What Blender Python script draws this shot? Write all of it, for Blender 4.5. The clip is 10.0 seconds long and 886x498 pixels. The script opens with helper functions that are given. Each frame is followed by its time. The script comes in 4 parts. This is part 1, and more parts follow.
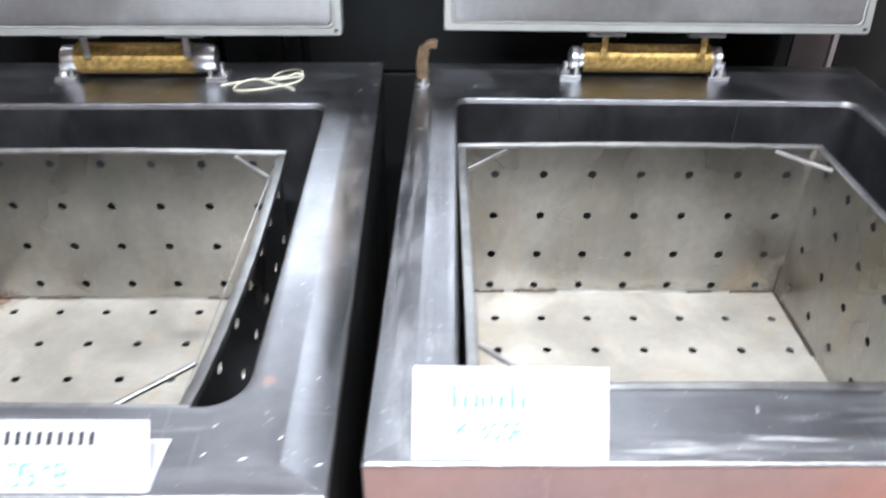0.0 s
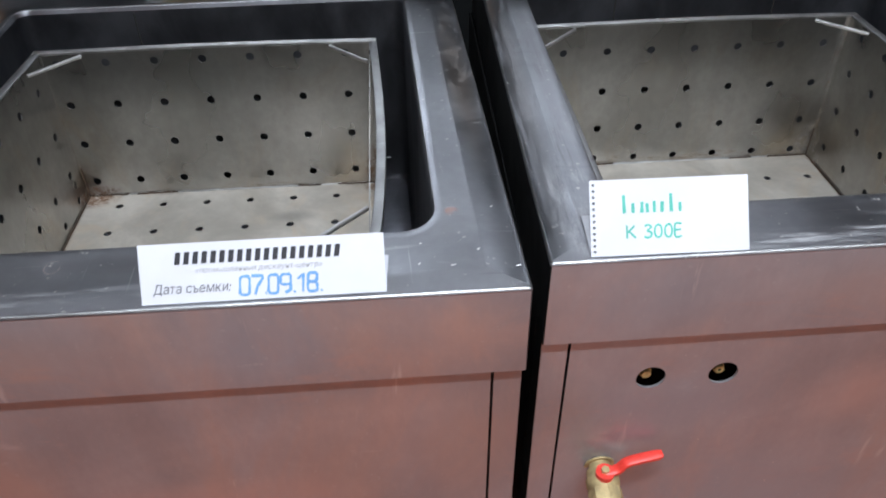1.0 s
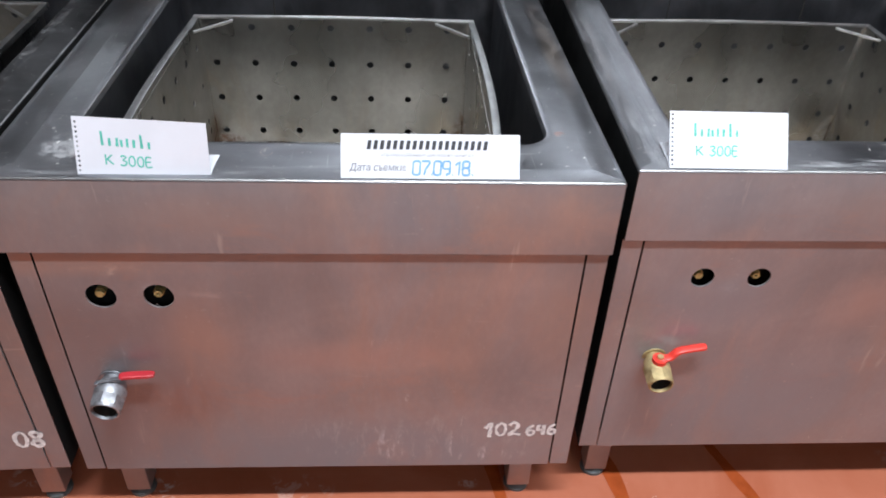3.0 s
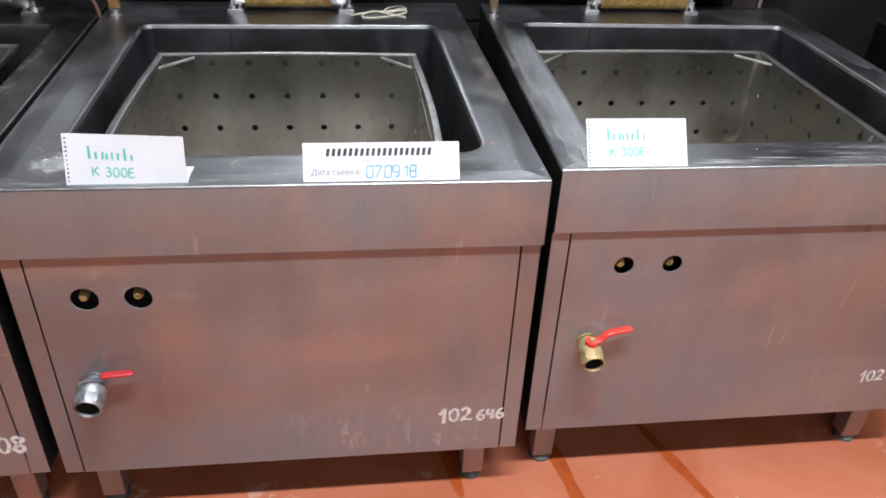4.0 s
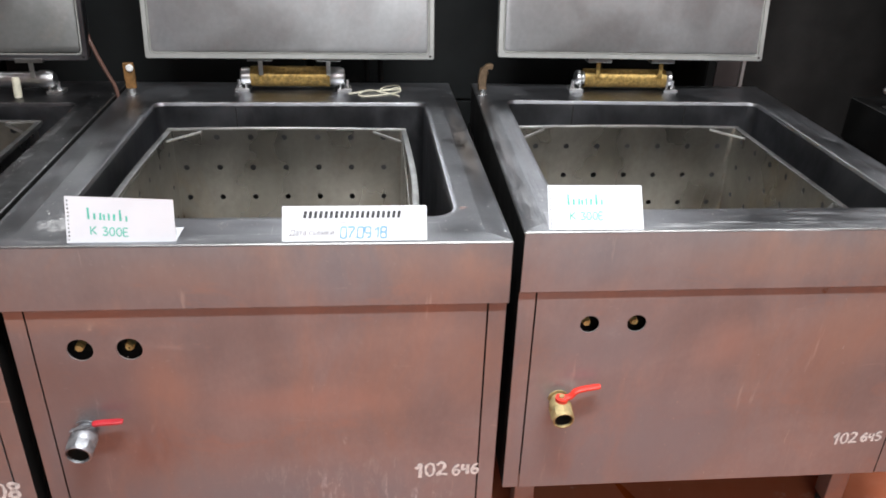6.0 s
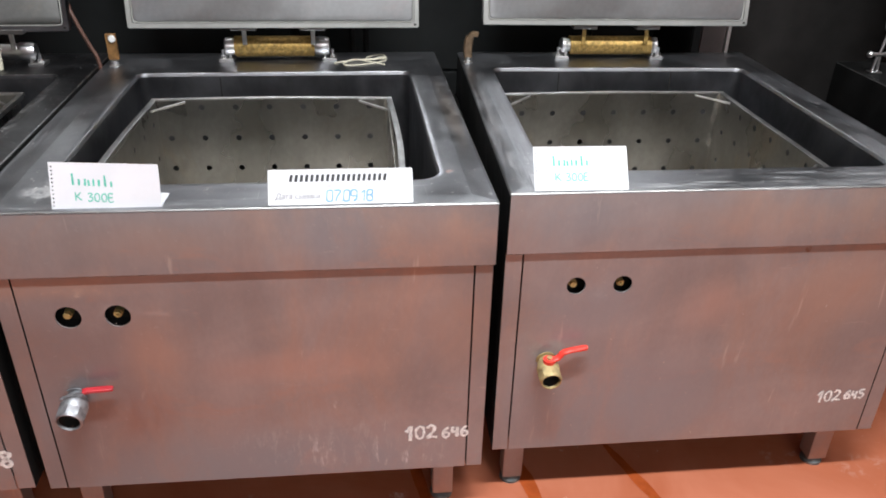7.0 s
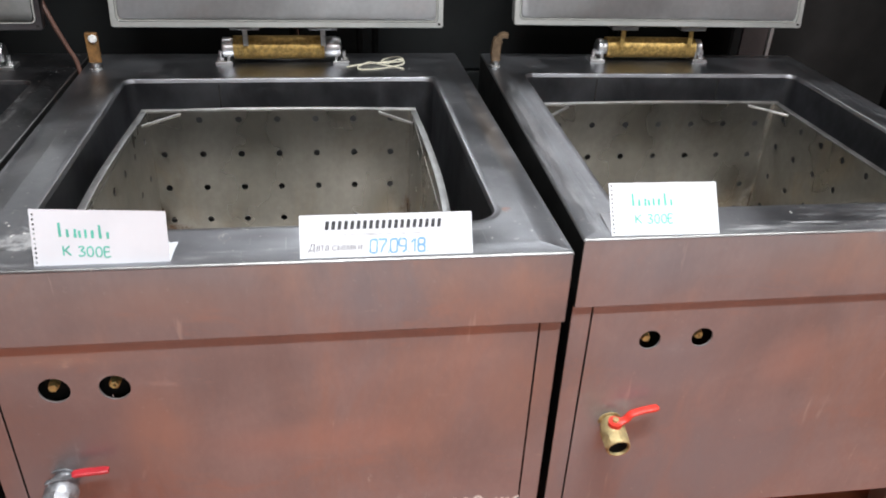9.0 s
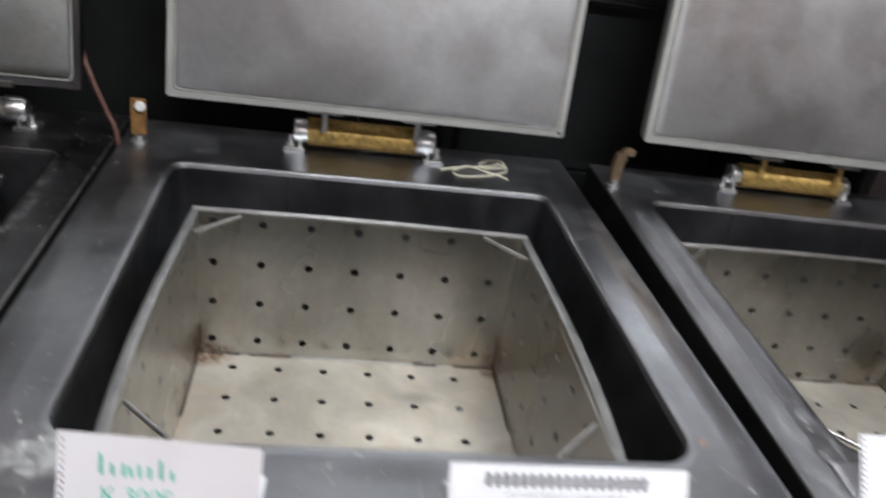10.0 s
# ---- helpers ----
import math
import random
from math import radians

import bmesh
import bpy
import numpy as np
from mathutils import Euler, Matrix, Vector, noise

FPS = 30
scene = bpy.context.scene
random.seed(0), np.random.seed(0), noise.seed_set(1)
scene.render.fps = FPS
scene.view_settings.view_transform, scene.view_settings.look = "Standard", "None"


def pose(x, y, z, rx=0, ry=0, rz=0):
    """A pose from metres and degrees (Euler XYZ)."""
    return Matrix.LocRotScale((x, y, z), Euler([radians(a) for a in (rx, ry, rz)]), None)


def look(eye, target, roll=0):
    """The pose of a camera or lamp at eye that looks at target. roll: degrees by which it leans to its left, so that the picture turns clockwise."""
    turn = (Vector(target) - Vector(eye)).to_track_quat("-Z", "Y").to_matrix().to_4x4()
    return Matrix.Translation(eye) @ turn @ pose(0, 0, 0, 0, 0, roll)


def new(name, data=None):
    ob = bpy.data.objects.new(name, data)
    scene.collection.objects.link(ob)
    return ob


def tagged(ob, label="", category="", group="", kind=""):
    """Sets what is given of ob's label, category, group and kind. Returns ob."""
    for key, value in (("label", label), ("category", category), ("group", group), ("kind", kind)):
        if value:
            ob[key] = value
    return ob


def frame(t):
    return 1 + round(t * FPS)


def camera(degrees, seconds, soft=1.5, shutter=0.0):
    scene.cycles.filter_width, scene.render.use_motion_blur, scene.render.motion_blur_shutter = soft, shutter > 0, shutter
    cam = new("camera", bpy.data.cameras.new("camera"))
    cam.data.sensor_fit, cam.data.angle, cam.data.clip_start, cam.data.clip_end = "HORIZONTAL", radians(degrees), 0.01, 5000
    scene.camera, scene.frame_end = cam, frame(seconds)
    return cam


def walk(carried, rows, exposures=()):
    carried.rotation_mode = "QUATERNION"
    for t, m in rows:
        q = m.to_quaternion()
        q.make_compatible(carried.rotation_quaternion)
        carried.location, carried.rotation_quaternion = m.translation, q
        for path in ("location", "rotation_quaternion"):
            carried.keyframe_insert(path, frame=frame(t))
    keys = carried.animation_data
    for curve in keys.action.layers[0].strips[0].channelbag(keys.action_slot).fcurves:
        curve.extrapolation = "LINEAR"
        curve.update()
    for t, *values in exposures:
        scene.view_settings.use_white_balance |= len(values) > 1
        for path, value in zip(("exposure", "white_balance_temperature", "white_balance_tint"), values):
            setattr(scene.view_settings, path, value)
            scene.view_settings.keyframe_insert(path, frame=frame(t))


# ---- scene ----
cam = camera(60.2, 10.0, 1.8, 0.35)
PATH = [
    (0, (0.746, 0.646, 1.549), (0.758, 2.315, 0.447), 0.4),
    (0.5, (0.575, 0.539, 1.534), (0.58, 2.128, 0.32), -0.2),
    (1, (0.474, 0.451, 1.542), (0.58, 2.01, 0.293), -0.7),
    (1.5, (0.417, 0.357, 1.553), (0.59, 1.921, 0.318), 1.5),
    (2, (0.354, 0.233, 1.555), (0.486, 1.811, 0.333), 3.7),
    (2.5, (0.302, 0.153, 1.557), (0.387, 1.728, 0.327), 3.7),
    (2.7, (0.274, 0.124, 1.562), (0.351, 1.709, 0.344), 2.9),
    (4, (0.24, -0.136, 1.589), (0.479, 1.533, 0.513), 2.8),
    (4.5, (0.281, -0.212, 1.612), (0.493, 1.487, 0.578), 3.4),
    (5, (0.315, -0.248, 1.624), (0.489, 1.512, 0.69), 3.7),
    (6.5, (0.352, -0.268, 1.598), (0.536, 1.507, 0.694), 1.2),
    (7, (0.353, -0.284, 1.583), (0.551, 1.465, 0.634), 1.5),
    (7.5, (0.348, -0.285, 1.587), (0.548, 1.456, 0.623), 1.8),
    (8, (0.328, -0.222, 1.583), (0.556, 1.51, 0.61), 2.4),
    (8.5, (0.289, -0.108, 1.578), (0.528, 1.614, 0.588), 2.7),
    (9, (0.219, 0.028, 1.576), (0.491, 1.744, 0.584), 2.6),
    (9.5, (0.174, 0.233, 1.573), (0.515, 1.945, 0.596), 6.8),
    (9.7, (0.137, 0.355, 1.559), (0.495, 2.085, 0.622), 8.7),
    (10, (-0.019, 0.541, 1.592), (0.307, 2.292, 0.682), 9.7),
]
walk(cam, [(t, look(eye, target, roll)) for t, eye, target, roll in PATH],
     [(0.0, 0.72, 6050, 10), (0.5, -0.05, 6050, 10), (1.0, -0.28, 5920, 10), (1.5, -0.25, 5880, 10), (2.0, -0.17, 5880, 10), (2.7, -0.07, 5980, 10), (4.0, 0.04, 6320, 10), (4.5, 0.13, 6400, 10), (5.0, 0.12, 6500, 10), (8.0, 0.12, 6500, 10), (9.0, 0.05, 6500, 10), (9.5, 0.0, 6450, 10), (10.0, -0.27, 6500, 10)])

# ---- world, lamps, exposure ----
world = bpy.data.worlds.new("hall_air")
scene.world = world
world.use_nodes = True
world.node_tree.nodes["Background"].inputs[0].default_value = (0.5, 0.53, 0.58, 1)
world.node_tree.nodes["Background"].inputs[1].default_value = 0.02
FAR_ROW, FRONT_ROW, BACK_ROW = (0.05, 0.1, 1.0, 1.7), (0.1, 0.15, 1.95, 0.6), (0.5, 0.8, 1.0, 0.8)
LAMP_ROWS = [(lx, ly, lw * share) for ly, lw, row in ((-3.2, 26.0, FAR_ROW), (0.15, 74.0, FRONT_ROW), (3.3, 6.0, BACK_ROW), (4.8, 7.0, BACK_ROW), (6.3, 9.0, BACK_ROW), (7.8, 12.0, BACK_ROW)) for lx, share in zip((-2.8, -1.1, 0.6, 2.3), row)]
LAMP_Z = 3.62
for lx, ly, lw in LAMP_ROWS:
    lamp = bpy.data.lights.new("tube_light", "AREA")
    lamp.shape, lamp.size, lamp.size_y = "RECTANGLE", 1.5, 0.16
    lamp.energy, lamp.color = lw, (0.95, 0.98, 1.0)
    new("tube_light", lamp).matrix_world = pose(lx, ly, LAMP_Z - 0.06)


# ---- materials ----
def nodes_of(name):
    m = bpy.data.materials.new(name)
    m.use_nodes = True
    nt = m.node_tree
    return m, nt, nt.nodes["Principled BSDF"]


def add(nt, kind, **values):
    n = nt.nodes.new(kind)
    for k, v in values.items():
        n.inputs[k].default_value = v
    return n


def coords(nt, scale=(1, 1, 1)):
    tc = nt.nodes.new("ShaderNodeTexCoord")
    mp = nt.nodes.new("ShaderNodeMapping")
    mp.inputs["Scale"].default_value = scale
    nt.links.new(tc.outputs["Object"], mp.inputs["Vector"])
    return mp.outputs["Vector"]


def noise_of(nt, scale, detail=4.0, rough=0.55, stretch=(1, 1, 1), distort=0.0):
    n = add(nt, "ShaderNodeTexNoise", Scale=scale, Detail=detail, Roughness=rough, Distortion=distort)
    nt.links.new(coords(nt, stretch), n.inputs["Vector"])
    return n.outputs["Fac"]


def ramp(nt, fac, stops):
    r = nt.nodes.new("ShaderNodeValToRGB")
    r.color_ramp.interpolation = "EASE"
    els = r.color_ramp.elements
    while len(els) < len(stops):
        els.new(0.5)
    for e, (p, c) in zip(els, stops):
        e.position = p
        e.color = (*c, 1) if len(c) == 3 else c
    nt.links.new(fac, r.inputs["Fac"])
    return r.outputs["Color"]


def blend(nt, fac, a, b, mode="MIX"):
    m = nt.nodes.new("ShaderNodeMix")
    m.data_type, m.blend_type = "RGBA", mode
    for sock, v in ((m.inputs[0], fac), (m.inputs[6], a), (m.inputs[7], b)):
        if isinstance(v, (int, float)):
            sock.default_value = v
        elif isinstance(v, tuple):
            sock.default_value = (*v, 1)
        else:
            nt.links.new(v, sock)
    return m.outputs[2]


def grey(v):
    return (v, v, v)


def relief(nt, bsdf, fac, strength, distance):
    b = add(nt, "ShaderNodeBump", Strength=strength, Distance=distance)
    nt.links.new(fac, b.inputs["Height"])
    nt.links.new(b.outputs["Normal"], bsdf.inputs["Normal"])


def spot(nt, centre, half, core):
    """One inside an ellipsoid, fading to nought at its edge."""
    mp = nt.nodes.new("ShaderNodeMapping")
    mp.vector_type = "TEXTURE"
    mp.inputs["Location"].default_value, mp.inputs["Scale"].default_value = centre, half
    nt.links.new(nt.nodes.new("ShaderNodeTexCoord").outputs["Object"], mp.inputs["Vector"])
    ln = nt.nodes.new("ShaderNodeVectorMath")
    ln.operation = "LENGTH"
    nt.links.new(mp.outputs["Vector"], ln.inputs[0])
    return ramp(nt, ln.outputs["Value"], [(core, grey(1)), (1.0, grey(0))])


def steel(name, light, dark, rough=(0.28, 0.45), stretch=(1, 1, 1), blotch=3.0, warm=None, warm_at=(0.5, 0.7), specks=0.0, dents=0.0, patches=(), metallic=1.0, grain=0.12, smear=0.0, scratch=0.0, streak=0.0, clouds=()):
    m, nt, b = nodes_of(name)
    b.inputs["Metallic"].default_value = metallic
    big = noise_of(nt, blotch, 5, 0.6, stretch, 0.4)
    col = ramp(nt, big, [(0.3, dark), (0.7, light)])
    if warm:
        w = noise_of(nt, blotch * 1.7, 6, 0.65, (stretch[0] * 1.3, stretch[1], stretch[2]), 0.8)
        col = blend(nt, ramp(nt, w, [(warm_at[0], grey(0)), (warm_at[1], grey(1))]), col, warm)
    fine = noise_of(nt, 60.0, 3, 0.6, stretch)
    col = blend(nt, grain, col, ramp(nt, fine, [(0.3, grey(0.55)), (0.75, grey(1.0))]), "MULTIPLY")
    if streak:
        col = blend(nt, streak, col, ramp(nt, noise_of(nt, 1.0, 6, 0.6, (14, 14, 1.6), 0.4), [(0.3, (0.62, 0.58, 0.52)), (0.65, grey(1.0))]), "MULTIPLY")
    if smear:
        col = blend(nt, smear, col, ramp(nt, noise_of(nt, 1.0, 5, 0.55, (7, 7, 1.0), 0.5), [(0.3, grey(0.6)), (0.7, grey(1.0))]), "MULTIPLY")
        col = blend(nt, 1.0, col, ramp(nt, noise_of(nt, 1.5, 4, 0.55, (1, 1, 1.7), 0.7), [(0.3, grey(0.82)), (0.65, grey(1.0))]), "MULTIPLY")
        col = blend(nt, ramp(nt, noise_of(nt, 3.4, 7, 0.7, (1, 1, 2.0), 1.0), [(0.54, grey(0)), (0.72, grey(0.55))]), col, (0.44, 0.30, 0.245))
        col = blend(nt, ramp(nt, noise_of(nt, 26.0, 3, 0.6, (1.2, 1, 0.16), 0.6), [(0.655, grey(0)), (0.75, grey(0.42))]), col, (0.60, 0.53, 0.50))
        col = blend(nt, ramp(nt, noise_of(nt, 30.0, 3, 0.6, (0.14, 1, 1.6), 0.5), [(0.70, grey(0)), (0.77, grey(0.3))]), col, (0.58, 0.50, 0.46))
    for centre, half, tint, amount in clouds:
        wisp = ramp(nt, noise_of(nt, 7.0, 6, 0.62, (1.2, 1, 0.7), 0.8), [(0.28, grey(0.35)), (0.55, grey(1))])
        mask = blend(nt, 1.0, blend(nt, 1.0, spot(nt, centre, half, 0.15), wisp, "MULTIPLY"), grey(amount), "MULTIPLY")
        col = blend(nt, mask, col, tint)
    r = ramp(nt, noise_of(nt, blotch * 2.3, 3, 0.5, stretch, 0.3), [(0.3, grey(rough[0])), (0.7, grey(rough[1]))])
    if scratch:
        for pull in ((0.10, 2.2, 1), (2.2, 0.12, 1)):
            col = blend(nt, ramp(nt, noise_of(nt, 38.0, 4, 0.6, pull, 0.4), [(0.66, grey(0)), (0.74, grey(scratch))]), col, (0.70, 0.70, 0.70))
            col = blend(nt, ramp(nt, noise_of(nt, 23.0, 4, 0.6, pull, 0.6), [(0.67, grey(0)), (0.76, grey(scratch))]), col, (0.13, 0.13, 0.135))
    if specks:
        v = add(nt, "ShaderNodeTexNoise", Scale=105.0, Detail=2.0, Roughness=0.5)
        nt.links.new(coords(nt), v.inputs["Vector"])
        s = ramp(nt, v.outputs["Fac"], [(0.705, grey(0)), (0.725, grey(specks))])
        col = blend(nt, s, col, (0.75, 0.74, 0.72))
        r = blend(nt, s, r, grey(0.8))
    for centre, half, tint, amount, *pull in patches:
        near = spot(nt, centre, half, 0.55)
        rag = ramp(nt, noise_of(nt, 42.0, 10, 0.78, pull[0] if pull else (1, 1, 1), 0.3), [(0.48 if pull else 0.38, grey(0)), (0.68 if pull else 0.60, grey(1))])
        mask = blend(nt, 1.0, near, rag, "MULTIPLY")
        mask = blend(nt, 1.0, mask, grey(amount), "MULTIPLY")
        col = blend(nt, mask, col, tint)
        r = blend(nt, mask, r, grey(0.75))
        mt = blend(nt, mask, grey(metallic), grey(0.1)) if not b.inputs["Metallic"].links else blend(nt, mask, b.inputs["Metallic"].links[0].from_socket, grey(0.1))
        nt.links.new(mt, b.inputs["Metallic"])
    nt.links.new(col, b.inputs["Base Color"])
    nt.links.new(r, b.inputs["Roughness"])
    h = noise_of(nt, 11.0 if dents else 90.0, 3, 0.5, (1, 1, 1) if dents else stretch)
    relief(nt, b, h, 0.35 if dents else 0.04, dents if dents else 0.001)
    return m


def plain(name, col, rough=0.5, metallic=0.0, vary=0.12, scale=25.0, bump=0.0, coat=0.0, specular=0.5):
    m, nt, b = nodes_of(name)
    b.inputs["Metallic"].default_value = metallic
    n = noise_of(nt, scale, 5, 0.6)
    lo = tuple(c * (1 - vary) for c in col)
    hi = tuple(min(1.0, c * (1 + vary)) for c in col)
    nt.links.new(ramp(nt, n, [(0.3, lo), (0.7, hi)]), b.inputs["Base Color"])
    b.inputs["Roughness"].default_value = rough
    b.inputs["Coat Weight"].default_value = coat
    b.inputs["Specular IOR Level"].default_value = specular
    if bump:
        relief(nt, b, noise_of(nt, scale * 4, 4, 0.6), 0.4, bump)
    return m


DECK = dict(light=(0.41, 0.42, 0.445), dark=(0.295, 0.302, 0.322), rough=(0.31, 0.43), blotch=4.0, specks=0.75, dents=0.0006, scratch=0.4)
M_DECK = steel("worn_deck_steel", **DECK)
# darker deck for the left kettle, paler along the well's edge
M_DECK_A = steel("dark_deck_steel", (0.135, 0.135, 0.14), (0.07, 0.07, 0.075), (0.36, 0.52), (1, 1, 1), 5.0, specks=0.7, dents=0.0003, scratch=0.3, patches=[((0.99, 0.45, 0.91), (0.035, 0.6, 0.05), (0.50, 0.50, 0.50), 0.5, (1, 0.5, 1))])
RUSTY = (0.36, 0.12, 0.03)
M_DECK_B = steel("worn_deck_steel_flecked", clouds=[((1.035, 0.60, 0.91), (0.035, 0.40, 0.05), (0.50, 0.43, 0.37), 0.7), ((0.53, 0.08, 0.91), (0.10, 0.03, 0.05), (0.20, 0.20, 0.21), 0.6), ((0.05, 0.8, 0.91), (0.06, 0.5, 0.05), (0.24, 0.235, 0.23), 0.5)], patches=[((0.115, 0.10, 0.91), (0.05, 0.06, 0.05), (0.66, 0.66, 0.65), 0.55), ((1.04, 0.55, 0.91), (0.03, 0.60, 0.05), (0.46, 0.42, 0.38), 0.25, (1, 0.3, 1)), ((0.980, 0.152, 0.91), (0.013, 0.013, 0.05), RUSTY, 0.5), ((0.5, 0.02, 0.91), (0.6, 0.02, 0.05), (0.70, 0.70, 0.70), 0.35, (0.25, 2.5, 1))], **DECK)
M_DECK_C = steel("worn_deck_steel_limed", clouds=[((0.08, 0.55, 0.91), (0.025, 0.50, 0.05), (0.26, 0.26, 0.275), 0.7), ((0.03, 0.5, 0.91), (0.025, 0.6, 0.05), (0.48, 0.45, 0.44), 0.3), ((0.53, 0.09, 0.91), (0.16, 0.02, 0.05), (0.20, 0.20, 0.21), 0.6), ((0.6, 1.12, 0.91), (0.5, 0.09, 0.05), (0.30, 0.31, 0.34), 0.5)], patches=[((0.05, 0.45, 0.91), (0.06, 0.55, 0.05), (0.15, 0.15, 0.155), 0.6, (1.6, 0.12, 1)), ((0.062, 0.12, 0.91), (0.05, 0.15, 0.05), (0.62, 0.63, 0.64), 0.55, (1.6, 0.35, 1)), ((0.6, 0.03, 0.91), (0.6, 0.03, 0.05), (0.72, 0.72, 0.72), 0.6, (0.15, 2.5, 1)), ((0.75, 0.08, 0.91), (0.35, 0.03, 0.05), (0.66, 0.66, 0.66), 0.6, (0.2, 2.0, 1)), ((1.02, 0.60, 0.91), (0.03, 0.09, 0.05), (0.62, 0.62, 0.62), 0.55, (1, 0.5, 1))], **DECK)
FRONT = dict(light=(0.425, 0.402, 0.408), dark=(0.322, 0.305, 0.31), rough=(0.34, 0.46), stretch=(1.5, 1, 0.8), blotch=1.7, warm=(0.455, 0.36, 0.32), warm_at=(0.42, 0.74), metallic=0.55, grain=0.12, smear=0.22, specks=0.08)
DRIP = (1.2, 1, 0.35)
PALE = (0.68, 0.71, 0.74)
# violet-grey mostly towards the foot, orange and pink patches elsewhere
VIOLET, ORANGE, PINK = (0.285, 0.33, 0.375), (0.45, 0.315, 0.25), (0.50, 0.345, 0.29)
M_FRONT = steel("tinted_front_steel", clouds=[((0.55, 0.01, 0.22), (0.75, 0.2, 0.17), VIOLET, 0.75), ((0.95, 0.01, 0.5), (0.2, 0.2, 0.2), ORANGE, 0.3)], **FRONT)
DRIPS_B = [((x, 0.01, z), (w, 0.2, h), PALE, 0.85, DRIP) for x, z, w, h in ((0.657, 0.235, 0.020, 0.066), (0.688, 0.232, 0.010, 0.042), (0.803, 0.245, 0.012, 0.072), (0.816, 0.203, 0.008, 0.028), (0.866, 0.206, 0.011, 0.032), (0.819, 0.310, 0.008, 0.022), (0.715, 0.190, 0.010, 0.020), (0.703, 0.385, 0.012, 0.020), (0.63, 0.26, 0.014, 0.05), (0.93, 0.20, 0.04, 0.022))]
M_FRONT_B = steel("tinted_front_steel_dripped", patches=DRIPS_B + [((0.70, 0.01, 0.26), (0.34, 0.2, 0.09), PALE, 0.22, DRIP), ((0.15, 0.01, 0.485), (0.07, 0.2, 0.05), (0.44, 0.48, 0.50), 0.7, (0.3, 1, 0.3)), ((0.20, 0.01, 0.715), (0.14, 0.2, 0.016), (0.54, 0.37, 0.28), 0.55, (0.6, 1, 1)), ((0.20, 0.01, 0.65), (0.14, 0.2, 0.05), (0.44, 0.43, 0.43), 0.45, (0.25, 1, 0.25)), ((0.66, 0.01, 0.478), (0.13, 0.2, 0.012), PINK, 0.7, (0.35, 1, 1)), ((0.36, 0.01, 0.66), (0.08, 0.2, 0.012), PINK, 0.6, (0.35, 1, 1))],
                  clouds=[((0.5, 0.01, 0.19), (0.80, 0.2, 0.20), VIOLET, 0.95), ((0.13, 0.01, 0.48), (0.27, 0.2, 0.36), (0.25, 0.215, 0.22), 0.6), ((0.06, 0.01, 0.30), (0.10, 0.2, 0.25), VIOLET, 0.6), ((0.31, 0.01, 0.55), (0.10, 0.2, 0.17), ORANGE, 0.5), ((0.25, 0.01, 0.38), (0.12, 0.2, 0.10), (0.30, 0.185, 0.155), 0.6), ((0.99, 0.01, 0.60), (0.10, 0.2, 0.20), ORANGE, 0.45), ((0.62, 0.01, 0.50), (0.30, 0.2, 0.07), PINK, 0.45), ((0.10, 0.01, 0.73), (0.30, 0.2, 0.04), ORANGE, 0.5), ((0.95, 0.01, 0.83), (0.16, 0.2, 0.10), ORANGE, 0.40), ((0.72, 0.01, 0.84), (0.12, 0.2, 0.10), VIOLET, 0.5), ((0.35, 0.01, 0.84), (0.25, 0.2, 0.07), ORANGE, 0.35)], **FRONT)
M_FRONT_C = steel("tinted_front_steel_scratched", patches=[((0.12, 0.01, 0.49), (0.06, 0.2, 0.035), (0.36, 0.42, 0.40), 0.6, (0.4, 1, 0.4)), ((0.729, 0.01, 0.748), (0.010, 0.2, 0.012), (0.22, 0.09, 0.03), 1.0), ((0.23, 0.01, 0.665), (0.12, 0.2, 0.05), (0.42, 0.41, 0.42), 0.35, (0.25, 1, 0.25)), ((0.61, 0.01, 0.475), (0.05, 0.2, 0.02), PINK, 0.6, (0.5, 1, 0.7))],
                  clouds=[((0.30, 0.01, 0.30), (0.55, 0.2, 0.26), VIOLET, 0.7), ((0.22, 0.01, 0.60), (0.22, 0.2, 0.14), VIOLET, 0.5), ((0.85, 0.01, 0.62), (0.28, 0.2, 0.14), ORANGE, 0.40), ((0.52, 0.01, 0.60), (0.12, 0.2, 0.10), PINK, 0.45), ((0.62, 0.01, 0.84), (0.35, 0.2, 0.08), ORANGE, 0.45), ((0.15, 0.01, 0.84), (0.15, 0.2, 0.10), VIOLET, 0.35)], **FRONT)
# near-black for rail and pipes; on kettle sides it paints the gap's shade
M_SIDE = steel("dull_metal_and_gap_shade", (0.05, 0.05, 0.05), (0.03, 0.03, 0.03), (0.55, 0.7), (1, 1, 1), 3.0)
# near-black base colour that holds the end kettle's shade
M_SHADE = steel("shade_dark_steel", (0.05, 0.05, 0.05), (0.03, 0.03, 0.03), (0.5, 0.65), (1, 1, 1), 3.0)
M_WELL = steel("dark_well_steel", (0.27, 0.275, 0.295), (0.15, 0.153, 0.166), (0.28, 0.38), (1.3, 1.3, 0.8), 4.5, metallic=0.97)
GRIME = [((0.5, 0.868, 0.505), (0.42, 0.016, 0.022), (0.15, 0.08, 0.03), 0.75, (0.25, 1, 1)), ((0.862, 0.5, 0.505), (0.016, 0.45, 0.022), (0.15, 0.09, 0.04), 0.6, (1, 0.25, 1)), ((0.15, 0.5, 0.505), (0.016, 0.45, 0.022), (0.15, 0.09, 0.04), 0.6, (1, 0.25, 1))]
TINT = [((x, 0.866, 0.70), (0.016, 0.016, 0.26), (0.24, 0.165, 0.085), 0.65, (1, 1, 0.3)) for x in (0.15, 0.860)]
